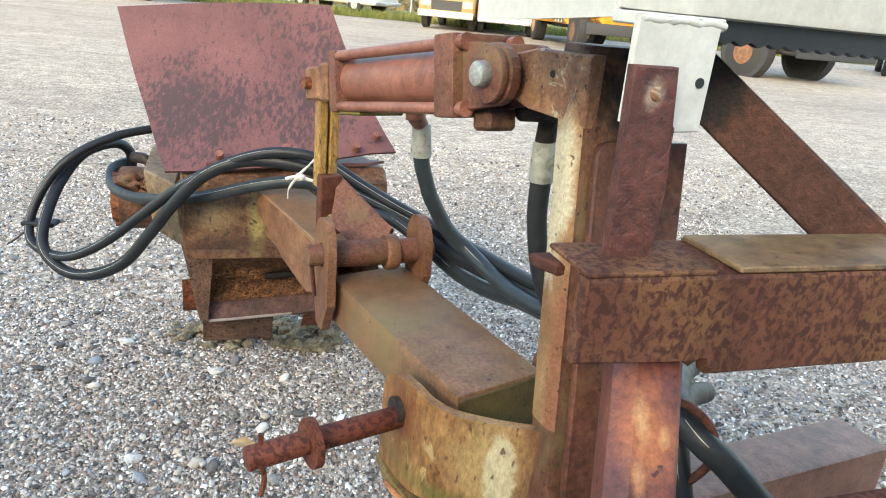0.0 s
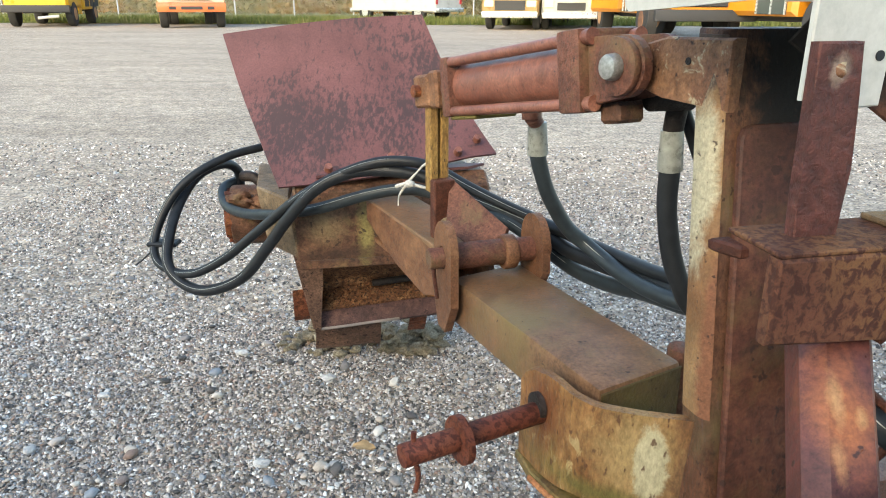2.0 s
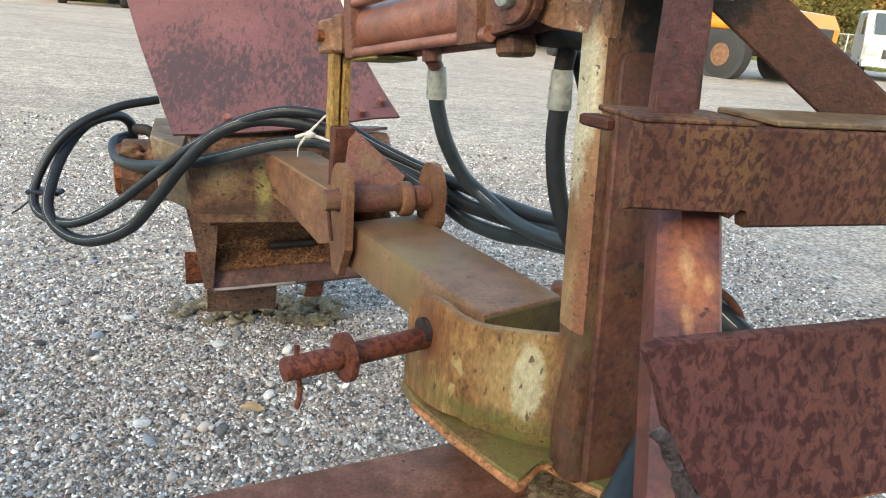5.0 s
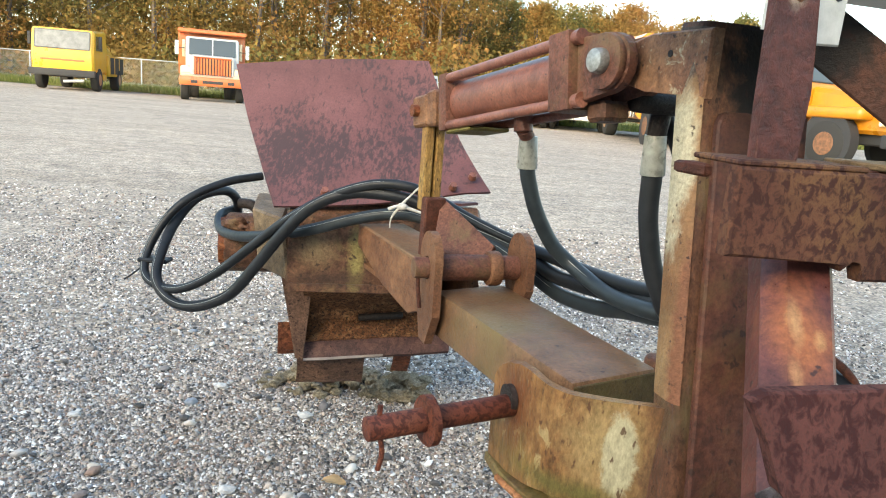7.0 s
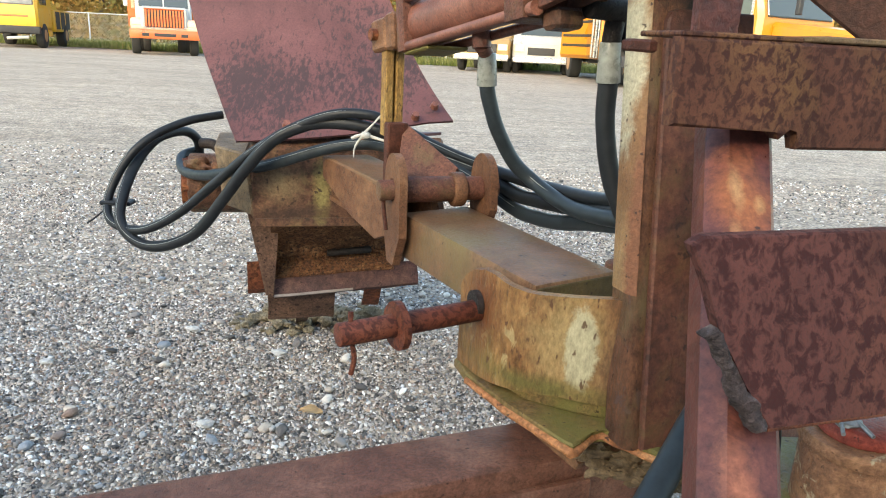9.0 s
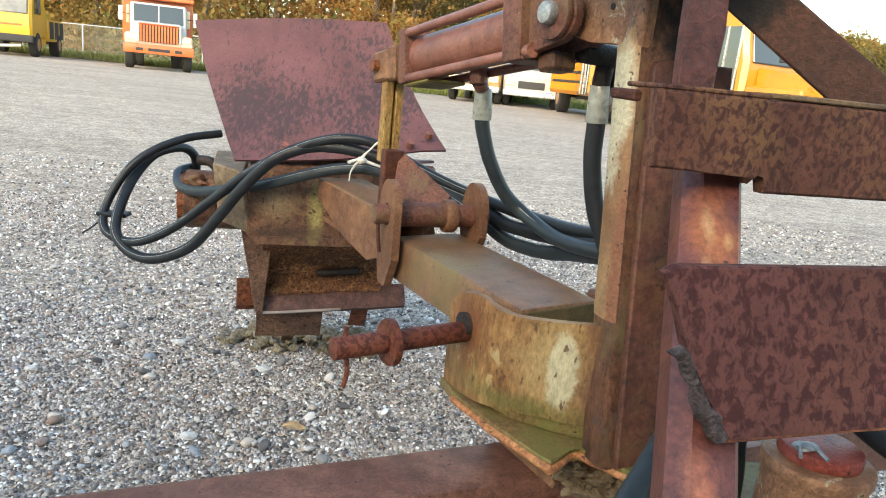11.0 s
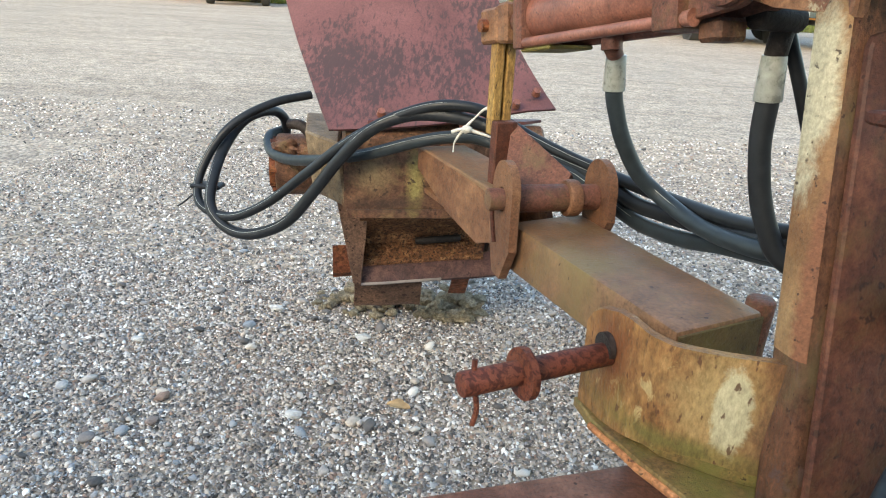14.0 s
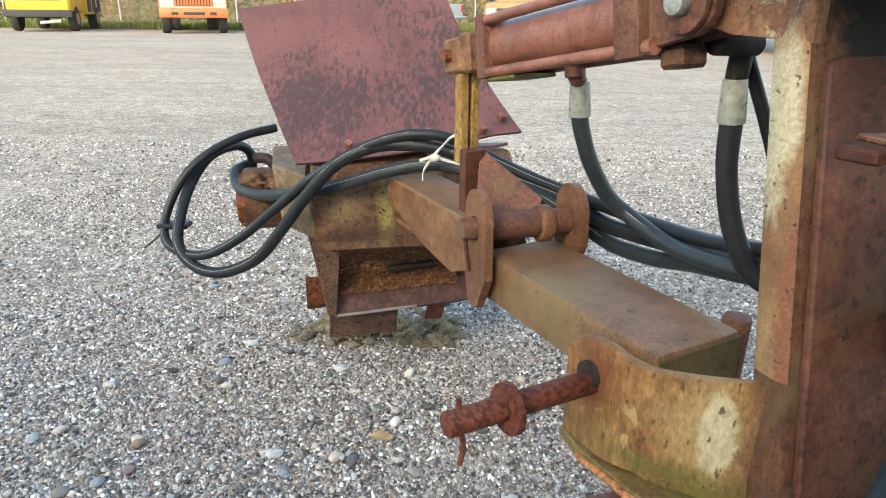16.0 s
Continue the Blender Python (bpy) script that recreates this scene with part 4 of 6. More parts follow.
bm = tube(bmesh.new(), [gb + V(0.02, -0.03, 0.055), gb + V(0.01, -0.035, 0.082), gb + V(-0.01, -0.03, 0.098), gb + V(-0.04, -0.02, 0.098)], 0.0125, 12, 6)
part("elbow", bm, BLACKENED, head, "dark elbow fitting", 60)
for k, (du, dv, dz, r2) in enumerate(((0.05, -0.05, 0.055, 0.022), (0.0, -0.06, 0.045, 0.020), (-0.05, -0.055, 0.05, 0.024), (0.075, -0.06, 0.02, 0.022), (-0.02, -0.07, 0.02, 0.018))):
    part("caked_soil", lump(bmesh.new(), gb + UH * du + VH * dv + Z * dz, r2, 2.7 * k, (1.3, 0.8, 0.8), 3, 0.6), GREASED, head, "", 60)
# scoop rotor at rest with clods of soil
bm = bmesh.new()
prism(bm, [(0.010, 0.402), (0.078, 0.402), (0.074, 0.33), (0.064, 0.205), (0.046, 0.210), (0.030, 0.30)], 0.016, HH @ Matrix(((1, 0, 0, 0), (0, 0, 1, 0.128), (0, 1, 0, 0), (0, 0, 0, 1))), 0.002)
part("end_cheek", bm, WORN, head, "earth-worn tapered end cheek")
bm = bmesh.new()
prism(bm, [(0.12, 0.405), (0.39, 0.385), (0.36, 0.21), (0.30, 0.20), (0.16, 0.22)], 0.012, HH @ Matrix(((0, 0, 1, 0.052), (1, 0, 0, 0), (0, 1, 0, 0), (0, 0, 0, 1))), 0.003)
part("cheek_side", bm, WORN, head, "earth-worn side of the cheek")
bm = bmesh.new()
prism(bm, [(0.16, 0.405), (0.39, 0.385), (0.36, 0.21), (0.30, 0.20), (0.25, 0.27)], 0.012, HH @ Matrix(((0, 0, 1, 0.385), (1, 0, 0, 0), (0, 1, 0, 0), (0, 0, 0, 1))), 0.003)
part("end_cheek", bm, WORN, head)
part("rotor_drum", one_rod(HH @ V(0.07, 0.34, 0.265), HH @ V(0.37, 0.34, 0.275), 0.075, 20), RUST, head, "", 40)


def blade(u0, u1, pts, thick, dents=0.003, tilt=0.07):
    """A bent blade: a profile in the y-z plane of the head, swept from u0 to u1."""
    rows = [[HH @ V(u0 + (u1 - u0) * j / 16, y, z + tilt * (u0 + (u1 - u0) * j / 16 - 0.065)) for j in range(17)] for y, z in pts]
    return roughen(sheet(bmesh.new(), rows, thick, HH.to_3x3() @ V(0, -0.6, 0.8)), dents, 22, 2.0)


part("scoop_back", blade(0.060, 0.37, [(0.060, 0.415), (0.090, 0.385), (0.125, 0.355), (0.160, 0.325), (0.182, 0.298), (0.186, 0.280)], 0.012), CHIPS, head, "rust-red scoop back")
# raised black bar stands where the slot's recess would be in shade
part("slot_bar", one_rod(HH @ V(0.187, 0.172, 0.292), HH @ V(0.292, 0.172, 0.300), 0.0085, 12, None, 0.004), BLACKENED, head, "black bar for the shade of the scoop's slot", 40)
part("scoop", blade(0.060, 0.345, [(0.190, 0.278), (0.186, 0.266), (0.178, 0.257), (0.168, 0.250), (0.152, 0.240)], 0.012, 0.004), CHIPS, head, "scoop floor covered with rust flakes")
part("cutting_edge", blade(0.062, 0.402, [(0.166, 0.248), (0.152, 0.232), (0.142, 0.217), (0.134, 0.202)], 0.009, 0.002), LIP, head, "dark purple-brown worn cutting edge")
part("edge_strip", blade(0.064, 0.245, [(0.1325, 0.2055), (0.1305, 0.2005)], 0.003, 0.001), EDGE, head, "bright worn strip")
part("lower_blade", blade(0.050, 0.205, [(0.160, 0.205), (0.172, 0.170), (0.190, 0.130)], 0.012, 0.004, 0.0), WORN, head, "earth-worn lower blade")
part("tooth", blade(0.275, 0.318, [(0.150, 0.225), (0.175, 0.185), (0.20, 0.155)], 0.014, 0.003, 0.0), RUST, head, "rusted tooth")
# added bar, mostly hidden, that gives the head contact with the ground
part("ground_link_bar", blade(0.12, 0.15, [(0.190, 0.145), (0.30, 0.090), (0.47, 0.0)], 0.010, 0.003, 0.0), WORN, head, "bar added to link the digging head to the ground")
part("rear_blade", blade(0.000, 0.048, [(0.300, 0.235), (0.295, 0.205), (0.298, 0.165)], 0.02, 0.002, 0.0), RUST, head, "rusted corner of the rear blade")
flake = rng.uniform(0, 1, (760, 5))
bm = bmesh.new()
for a, b, c, d, e in flake:
    t = b ** 0.8
    u = 0.075 + 0.265 * a
    q = HH @ V(u, 0.152 + 0.036 * t, 0.243 + 0.036 * t * t + 0.07 * (u - 0.065))
    lump(bm, q, 0.0018 + 0.0045 * c * c * c, d * 30, (1.4, 1, 0.7), 1, 0.6)
flakes = part("crumbled_soil", bm, CHIPS, head, "loose rust flakes and crumbs of soil")
tagged(flakes, kind="stuff")

crng = random.Random(11)
bm = bmesh.new()
for k in range(90):
    a = crng.uniform(0, 6.283)
    d = crng.random() ** 0.7
    u, y = 0.17 + 0.24 * d * math.cos(a), 0.47 + 0.10 * d * math.sin(a)
    r2 = crng.uniform(0.008, 0.022) * (1.15 - 0.6 * d)
    lump(bm, HH @ V(u, y, 0.020 * (1 - d * d)), r2, 1.7 * k, (1.2, 1.0, 0.8), 2, 0.7)
heap = part("soil_heap", bm, SOIL, None, "", 60)
tagged(heap, "low heap of dry soil and gravel below the digging head", "soil", kind="stuff")
for k in range(16):
    u, y = crng.uniform(-0.05, 0.42), crng.uniform(0.36, 0.58)
    r2 = crng.uniform(0.008, 0.020)
    bm = lump(bmesh.new(), HH @ V(u, y, r2 * 0.4), r2, 4.1 * k + 1, (1.3, 1.0, 0.75), 2, 0.75)
    clod = part("clod", bm, SOIL, None, "", 60)
    tagged(clod, "dry pale clod of soil on the gravel", "clod", "clods under the digging head")

for x, y, r2 in ((-0.255, 2.085, 0.026), (-0.214, 2.135, 0.034), (-0.172, 2.105, 0.029), (-0.290, 2.075, 0.019), (-0.190, 2.065, 0.021), (-0.235, 2.055, 0.016)):
    clod = part("clod", lump(bmesh.new(), (x, y, r2 * 0.55), r2, 90 * r2, (1.3, 0.9, 0.85), 3, 0.95), SOIL, None, "", 40)
    tagged(clod, "large cracked clod of pale soil below the blade", "clod", "clods under the digging head")

# maroon deflector
def deflector():
    tl, tr, bl, br = V(-0.620, 1.918, 0.848), V(-0.186, 1.972, 0.890), V(-0.444, 1.640, 0.576), V(-0.020, 1.746, 0.625)
    rows = []
    for i in range(13):
        t = i / 12
        row = []
        for j in range(17):
            s = j / 16
            q = tl.lerp(bl, t).lerp(tr.lerp(br, t), s)
            q += V(0.25, -0.6, 0.6).normalized() * (-0.022 * math.sin(math.pi * t) + 0.010 * math.sin(math.pi * s))
            if t > 0.8:
                q += V(0, 0, -0.018) * (t - 0.8) * 5 * math.sin(math.pi * min(1, s * 1.15)) * 0.7
            row.append(q)
        rows.append(row)
    return roughen(sheet(bmesh.new(), rows, 0.006, (0.2, -0.7, 0.65)), 0.0015, 7)


shield = part("deflector", deflector(), MAROON, head, "faded maroon steel deflector, scuffed black", 60)
dn = V(0.14, -0.70, 0.70)
for q in (V(-0.349, 1.660, 0.611), V(-0.230, 1.690, 0.627), V(-0.098, 1.722, 0.634), V(-0.060, 1.75, 0.655)):
    part("rivet", one_rod(q - dn * 0.006, q + dn * 0.006, 0.0095, 12, 0.007), OXIDE, shield, "red oxide rivet head", 40)
bm = bmesh.new()
prism(bm, [(0.06, 0.0), (0.39, 0.03), (0.412, 0.024), (0.37, -0.005), (0.06, -0.03)], 0.006, HH @ Matrix(((1, 0, 0, 0.01), (0, 1, 0, 0.03), (0, 0, 1, 0.592), (0, 0, 0, 1))), 0.001)
part("deflector_ledge", bm, MAROON, head)
part("deflector_stay", one_box((0.03, 0.26, 0.52), (0.06, 0.30, 0.66), HH, 0.003), TAN_STEEL, head)

# ---- hydraulic cylinder ----
cyl = thing("hydraulic_cylinder", tuple(arm_at(0.015, -0.004, 0.859)), "red oxide tie-rod hydraulic cylinder between mast and lever", "hydraulic cylinder", world_parts=True)
CA, CB = arm_at(0.015, -0.004, 0.859), arm_at(0.47, -0.022, 0.787)
ca = (CB - CA).normalized()
cs = ca.cross(Z).normalized()
cu = cs.cross(ca)
CM = Matrix(((cs.x, ca.x, cu.x, CA.x), (cs.y, ca.y, cu.y, CA.y), (cs.z, ca.z, cu.z, CA.z), (0, 0, 0, 1)))
part("barrel", one_rod(CM @ V(0, 0.085, 0), CM @ V(0, 0.345, 0), 0.033, 28), OXIDE, cyl, "red oxide barrel", 40)
part("rear_cap", one_box((-0.042, 0.052, -0.043), (0.042, 0.090, 0.043), CM, 0.004, 2), BROWN, cyl, "brown square rear cap", 40)
part("front_cap", one_box((-0.040, 0.343, -0.041), (0.040, 0.366, 0.041), CM, 0.004, 2), BROWN, cyl, "brown square front cap", 40)
for sx in (-1, 1):
    for sz in (-1, 1):
        tie = part("tie_rod", one_rod(CM @ V(0.0325 * sx, 0.080, 0.0335 * sz), CM @ V(0.0325 * sx, 0.350, 0.0335 * sz), 0.0068, 12), OXIDE, cyl, "", 40)
        part("nut", one_rod(CM @ V(0.0325 * sx, 0.040, 0.0335 * sz), CM @ V(0.0325 * sx, 0.053, 0.0335 * sz), 0.0088, 12, 0.0075), OXIDE, tie, "", 40)
for sx in (-1, 1):
    bm = bmesh.new()
    pts = [(0.052, -0.036), (0.052, 0.034)] + [(0.030 * math.cos(a), 0.030 * math.sin(a)) for a in (math.radians(d) for d in range(90, 271, 20))]
    prism(bm, pts, 0.014, CM @ Matrix(((0, 0, 1, 0.024 * sx), (1, 0, 0, 0), (0, 1, 0, 0), (0, 0, 0, 1))), 0.002)
    part("rear_clevis", bm, BROWN, cyl, "rounded rear clevis plate")
part("boss", one_rod(CM @ V(-0.040, 0, 0), CM @ V(-0.031, 0, 0), 0.0285, 24, None, 0.002), BROWN, cyl, "", 40)
part("clevis_bolt", one_rod(CM @ V(-0.039, 0, 0), CM @ V(-0.051, 0, 0), 0.0135, 18, 0.012, 0.002), ZINC, cyl, "dull zinc clevis bolt head", 40)
part("port_block", one_box((-0.018, 0.022, -0.056), (0.020, 0.052, -0.034), CM, 0.004), GREASED, cyl, "mossy port block")
part("port_boss", one_rod(CM @ V(0.018, 0.227, -0.024), CM @ V(0.018, 0.227, -0.050), 0.013, 14), OXIDE, cyl, "", 40)
part("base_rail", one_box((-0.034, 0.285, -0.0455), (0.034, 0.355, -0.040), CM, 0.002), MOSSY, cyl)
part("piston_rod", one_rod(CM @ V(0, 0.364, 0), CM @ V(0, 0.425, 0), 0.017, 18), BROWN, cyl, "", 40)
bm = one_box((-0.024, 0.412, -0.028), (0.024, 0.438, 0.028), CM, 0.004)
box(bm, (-0.026, 0.436, -0.026), (-0.010, 0.486, 0.024), CM, 0.004)
box(bm, (0.010, 0.436, -0.026), (0.026, 0.486, 0.024), CM, 0.004)
part("rod_clevis", bm, DIPPER, cyl, "ochre rod clevis")
part("clevis_pin", one_rod(CM @ V(-0.036, 0.466, 0), CM @ V(0.036, 0.466, 0), 0.0095, 14), RUST, cyl)

# ---- hoses ----
def hose(label, pts, r, mat, fittings=(), crimped=False):
    root = thing("hydraulic_hose", tuple(pts[len(pts) // 2]), label, "hose", "hydraulic hoses", world_parts=True)
    part("hose_line", tube(bmesh.new(), pts, r, 14, 8, 0.03), mat, root, "", 80)
    line = smooth_line(pts, 6)
    lay = [q + V(-0.35, -0.75, 0.55).normalized() * r * 0.985 for q in line[len(line) // 8 : -len(line) // 8]]
    part("lay_line", tube(bmesh.new(), lay, r * 0.045, 5, 1), SLEEVE, root, "faint printed lay line")
    for end, nxt in (() if fittings or not crimped else ((line[0], line[2]), (line[-1], line[-3]))):
        part("crimp", one_rod(end, end + (nxt - end).normalized() * 0.028, r * 1.18, 14, None, 0.001), BLACKENED, root, "", 40)
    for name, a, b, ra, rb, m in fittings:
        part(name, one_rod(a, b, ra, 18, rb, 0.001), m, root, "cloudy plastic sleeve" if name == "sleeve" else "", 40)
    return root


hose("thin black hose looped from the digging head", [(-0.564, 1.95, 0.592), (-0.632, 1.9, 0.578), (-0.697, 1.85, 0.544), (-0.743, 1.82, 0.493), (-0.772, 1.79, 0.422), (-0.758, 1.75, 0.381), (-0.716, 1.72, 0.367), (-0.648, 1.68, 0.377), (-0.571, 1.66, 0.42), (-0.485, 1.63, 0.492), (-0.404, 1.6, 0.56), (-0.322, 1.58, 0.612), (-0.247, 1.56, 0.643), (-0.185, 1.555, 0.648), (-0.134, 1.555, 0.635), (-0.074, 1.52, 0.611), (-0.013, 1.47, 0.593), (0.028, 1.43, 0.585), (0.082, 1.36, 0.578), (0.114, 1.3, 0.579), (0.144, 1.24, 0.582), (0.168, 1.18, 0.588), (0.2, 1.1, 0.603), (0.26, 1.06, 0.61)], 0.0095, RUBBER)
hose("thick black hose in a wide loop beside the digging head", [(-0.65, 2.03, 0.464), (-0.646, 2.01, 0.52), (-0.666, 1.97, 0.546), (-0.703, 1.9, 0.535), (-0.728, 1.84, 0.487), (-0.73, 1.77, 0.433), (-0.72, 1.72, 0.382), (-0.679, 1.69, 0.349), (-0.614, 1.66, 0.347), (-0.533, 1.64, 0.385), (-0.469, 1.62, 0.46), (-0.419, 1.6, 0.525), (-0.357, 1.58, 0.589), (-0.29, 1.575, 0.622), (-0.216, 1.565, 0.628), (-0.144, 1.56, 0.615), (-0.074, 1.52, 0.592), (-0.012, 1.47, 0.58), (0.037, 1.42, 0.57), (0.081, 1.36, 0.553), (0.11, 1.31, 0.555), (0.142, 1.25, 0.561), (0.167, 1.19, 0.57), (0.2, 1.1, 0.589), (0.26, 1.05, 0.6)], 0.0115, RUBBER)
hose("greyed hose curving from the gearbox port", [(-0.655, 2.03, 0.492), (-0.676, 1.98, 0.483), (-0.644, 1.9, 0.463), (-0.567, 1.8, 0.473), (-0.469, 1.7, 0.504), (-0.37, 1.63, 0.536), (-0.276, 1.6, 0.571), (-0.21, 1.585, 0.588), (-0.15, 1.56, 0.592), (-0.074, 1.52, 0.572), (-0.013, 1.46, 0.57), (0.037, 1.41, 0.55), (0.084, 1.36, 0.527), (0.113, 1.31, 0.527), (0.14, 1.26, 0.534), (0.165, 1.2, 0.55), (0.2, 1.1, 0.573), (0.26, 1.04, 0.59)], 0.0115, RUBBER_BLUE)
pa = CM @ V(0.018, 0.227, -0.046)
hose("black hose hanging from the cylinder front port", [(0.0145, 1.258, 0.755), (0.017, 1.258, 0.722), (0.024, 1.262, 0.696), (0.037, 1.268, 0.662), (0.064, 1.28, 0.617), (0.093, 1.28, 0.591), (0.118, 1.25, 0.576), (0.138, 1.21, 0.569), (0.154, 1.17, 0.57), (0.175, 1.12, 0.576), (0.21, 1.07, 0.585)], 0.0108, RUBBER_BLUE,
     (("fitting", pa, (0.0140, 1.257, 0.765), 0.011, 0.010, OXIDE), ("sleeve", (0.0140, 1.257, 0.768), (0.0165, 1.258, 0.724), 0.0125, 0.0142, SLEEVE)))
hose("thick black hose hanging beside the mast", [(0.1435, 1.088, 0.78), (0.146, 1.090, 0.744), (0.148, 1.092, 0.70), (0.158, 1.092, 0.648), (0.172, 1.088, 0.609), (0.192, 1.08, 0.578), (0.25, 1.06, 0.552)], 0.0115, RUBBER,
     (("fitting", (0.146, 1.086, 0.815), (0.144, 1.088, 0.785), 0.0115, 0.011, BLACKENED), ("sleeve", (0.1435, 1.088, 0.788), (0.146, 1.090, 0.743), 0.0122, 0.0142, SLEEVE), ("elbow", (0.110, 1.062, 0.824), (0.158, 1.086, 0.822), 0.013, 0.013, BLACKENED)))
hose("short black hose behind the mast", [(0.143, 1.098, 0.832), (0.152, 1.098, 0.818), (0.160, 1.098, 0.800), (0.172, 1.098, 0.772), (0.186, 1.098, 0.738), (0.205, 1.09, 0.68), (0.22, 1.08, 0.60)], 0.0072, RUBBER)
hose("black hose dropping beside the front column", [(0.31, 0.98, 0.585), (0.262, 0.90, 0.615), (0.232, 0.83, 0.624), (0.240, 0.80, 0.614), (0.264, 0.79, 0.596), (0.292, 0.78, 0.570), (0.337, 0.77, 0.528), (0.40, 0.755, 0.49), (0.48, 0.74, 0.455)], 0.0115, RUBBER)
hose("black hose running down behind the column", [(0.315, 0.95, 0.57), (0.262, 0.88, 0.602), (0.236, 0.83, 0.600), (0.234, 0.81, 0.578), (0.240, 0.80, 0.545), (0.248, 0.80, 0.50), (0.256, 0.80, 0.44), (0.258, 0.80, 0.36)], 0.011, RUBBER)
hose("greyed hose slanting down behind the column", [(0.222, 0.836, 0.507), (0.190, 0.800, 0.481), (0.150, 0.752, 0.448), (0.098, 0.690, 0.400), (0.060, 0.640, 0.345), (0.035, 0.60, 0.28)], 0.0125, RUBBER_BLUE)
wire = thing("wire_loop", (0.22, 0.80, 0.64), "rusty bent wire loop by the column", "wire", world_parts=True)
part("wire", tube(bmesh.new(), [(0.20, 0.81, 0.642), (0.226, 0.805, 0.641), (0.248, 0.80, 0.624), (0.257, 0.80, 0.598), (0.240, 0.80, 0.572), (0.21, 0.80, 0.566)], 0.0036, 8, 6), RUST_BAR, wire, "", 80)
tie = thing("cable_tie", (-0.762, 1.785, 0.405), "black cable tie with a long tail round the hose loop", "cable tie", world_parts=True)
bm = tube(bmesh.new(), [(-0.755, 1.778, 0.405), (-0.775, 1.772, 0.392), (-0.798, 1.765, 0.372), (-0.812, 1.76, 0.362)], 0.0022, 6, 4)
part("tail", bm, RUBBER, tie)
part("band", one_box((-0.785, 1.765, 0.402), (-0.718, 1.802, 0.412), None, 0.003), RUBBER, tie)
# rope tie
rope = thing("rope_tie", (-0.195, 1.55, 0.62), "knotted white nylon rope round the hoses", "rope", world_parts=True)
bm = tube(bmesh.new(), [(-0.125, 1.52, 0.655), (-0.150, 1.530, 0.650), (-0.168, 1.535, 0.632), (-0.185, 1.535, 0.612), (-0.199, 1.535, 0.590), (-0.201, 1.535, 0.572)], 0.0022, 8, 6, 0.9)
tube(bm, [(-0.205, 1.538, 0.606), (-0.185, 1.530, 0.614), (-0.165, 1.530, 0.610), (-0.135, 1.525, 0.603)], 0.0022, 8, 6, 0.9)
lump(bm, (-0.180, 1.530, 0.613), 0.008, 1.3, (1.2, 1, 0.9))
part("rope", bm, ROPE, rope, "", 80)
stud = part("tie_post", one_rod((-0.188, 1.575, 0.60), (-0.196, 1.575, 0.655), 0.0065, 10), OXIDE, head)

# ---- white box above ----
WF = frame_of((0.108, 0.752, 0), 20)
wbox = thing("equipment_box", tuple(WF @ V(0.3, 0.1, 0.925)), "white painted steel equipment box with a chipped lower seam", "equipment box", world_parts=True)
part("shell", one_box((0.0, 0.0, 0.926), (1.1, 0.178, 1.25), WF, 0.006, 2), WHITE, wbox, "", 40)
bm = bmesh.new()
prism(bm, [(-0.002, 0.866), (0.010, 0.866), (0.013, 0.872), (0.026, 0.872), (0.028, 0.860), (0.0555, 0.861), (0.057, 0.924), (-0.002, 0.924)], 0.005, WF @ Matrix(((1, 0, 0, -0.002), (0, 0, 1, -0.022), (0, 1, 0, 0), (0, 0, 0, 1))), 0.001)
part("tab", bm, WHITE, wbox, "chipped white mounting tab")
part("seam", roughen(tube(bmesh.new(), [WF @ V(-0.001 + 0.0097 * k, -0.0232, 0.9225 + 0.0008 * (k % 2)) for k in range(7)], 0.0024, 10, 5), 0.0012, 240), WHITE, wbox, "lumpy white weld above the tab", 60)
part("seam_backing", one_box((-0.002, -0.0240, 0.919), (0.058, 0.004, 0.9262), WF, 0.001), WHITE, wbox)
teeth = [(0.060 + 0.0075 * k, 0.9115 + (0.003 if k % 2 else 0.0) - 0.008 * k / 110) for k in range(112)]
bm = bmesh.new()
prism(bm, teeth + [(0.90, 0.926), (0.060, 0.926)], 0.006, WF @ Matrix(((1, 0, 0, 0), (0, 0, 1, 0.012), (0, 1, 0, 0), (0, 0, 0, 1))))
part("rubber_flap", bm, RUBBER, wbox, "black rubber flap with a toothed edge")
bm = bmesh.new()
prism(bm, [(0.004, 0.930), (0.176, 0.930), (0.176, 0.916), (0.170, 0.911), (0.09, 0.916), (0.004, 0.922)], 0.004, WF @ Matrix(((0, 0, 1, 0.0015), (1, 0, 0, 0), (0, 1, 0, 0), (0, 0, 0, 1))))
part("side_skirt", bm, WHITE, wbox, "white side skirt with a chipped corner")
# black disc on the tab, dark like the shade within a hole
part("hole", one_rod(WF @ V(0.046, -0.0255, 0.890), WF @ V(0.046, -0.0240, 0.890), 0.0030, 12), RUBBER, wbox)


# ---- yard edge, fence and woods ----
def grass_mat():
    m, n, l, p = node_mat("rough_grass")
    v = coords(n, l)
    f = noise_tex(n, l, v, 0.8, 6, 0.7, 0.4)
    g = noise_tex(n, l, v, 14, 4, 0.7)
    col = ramp(n, l, f, ((0.3, (0.10, 0.12, 0.035)), (0.5, (0.16, 0.17, 0.055)), (0.7, (0.27, 0.23, 0.10))))
    l.new(mixc(n, l, 0.8, col, ramp(n, l, g, ((0.3, grey(0.6)), (0.7, grey(1.3)))), "MULTIPLY"), p.inputs["Base Color"])
    p.inputs["Roughness"].default_value = 0.95
    bump(n, l, p, g, 0.8, 0.05)
    return m


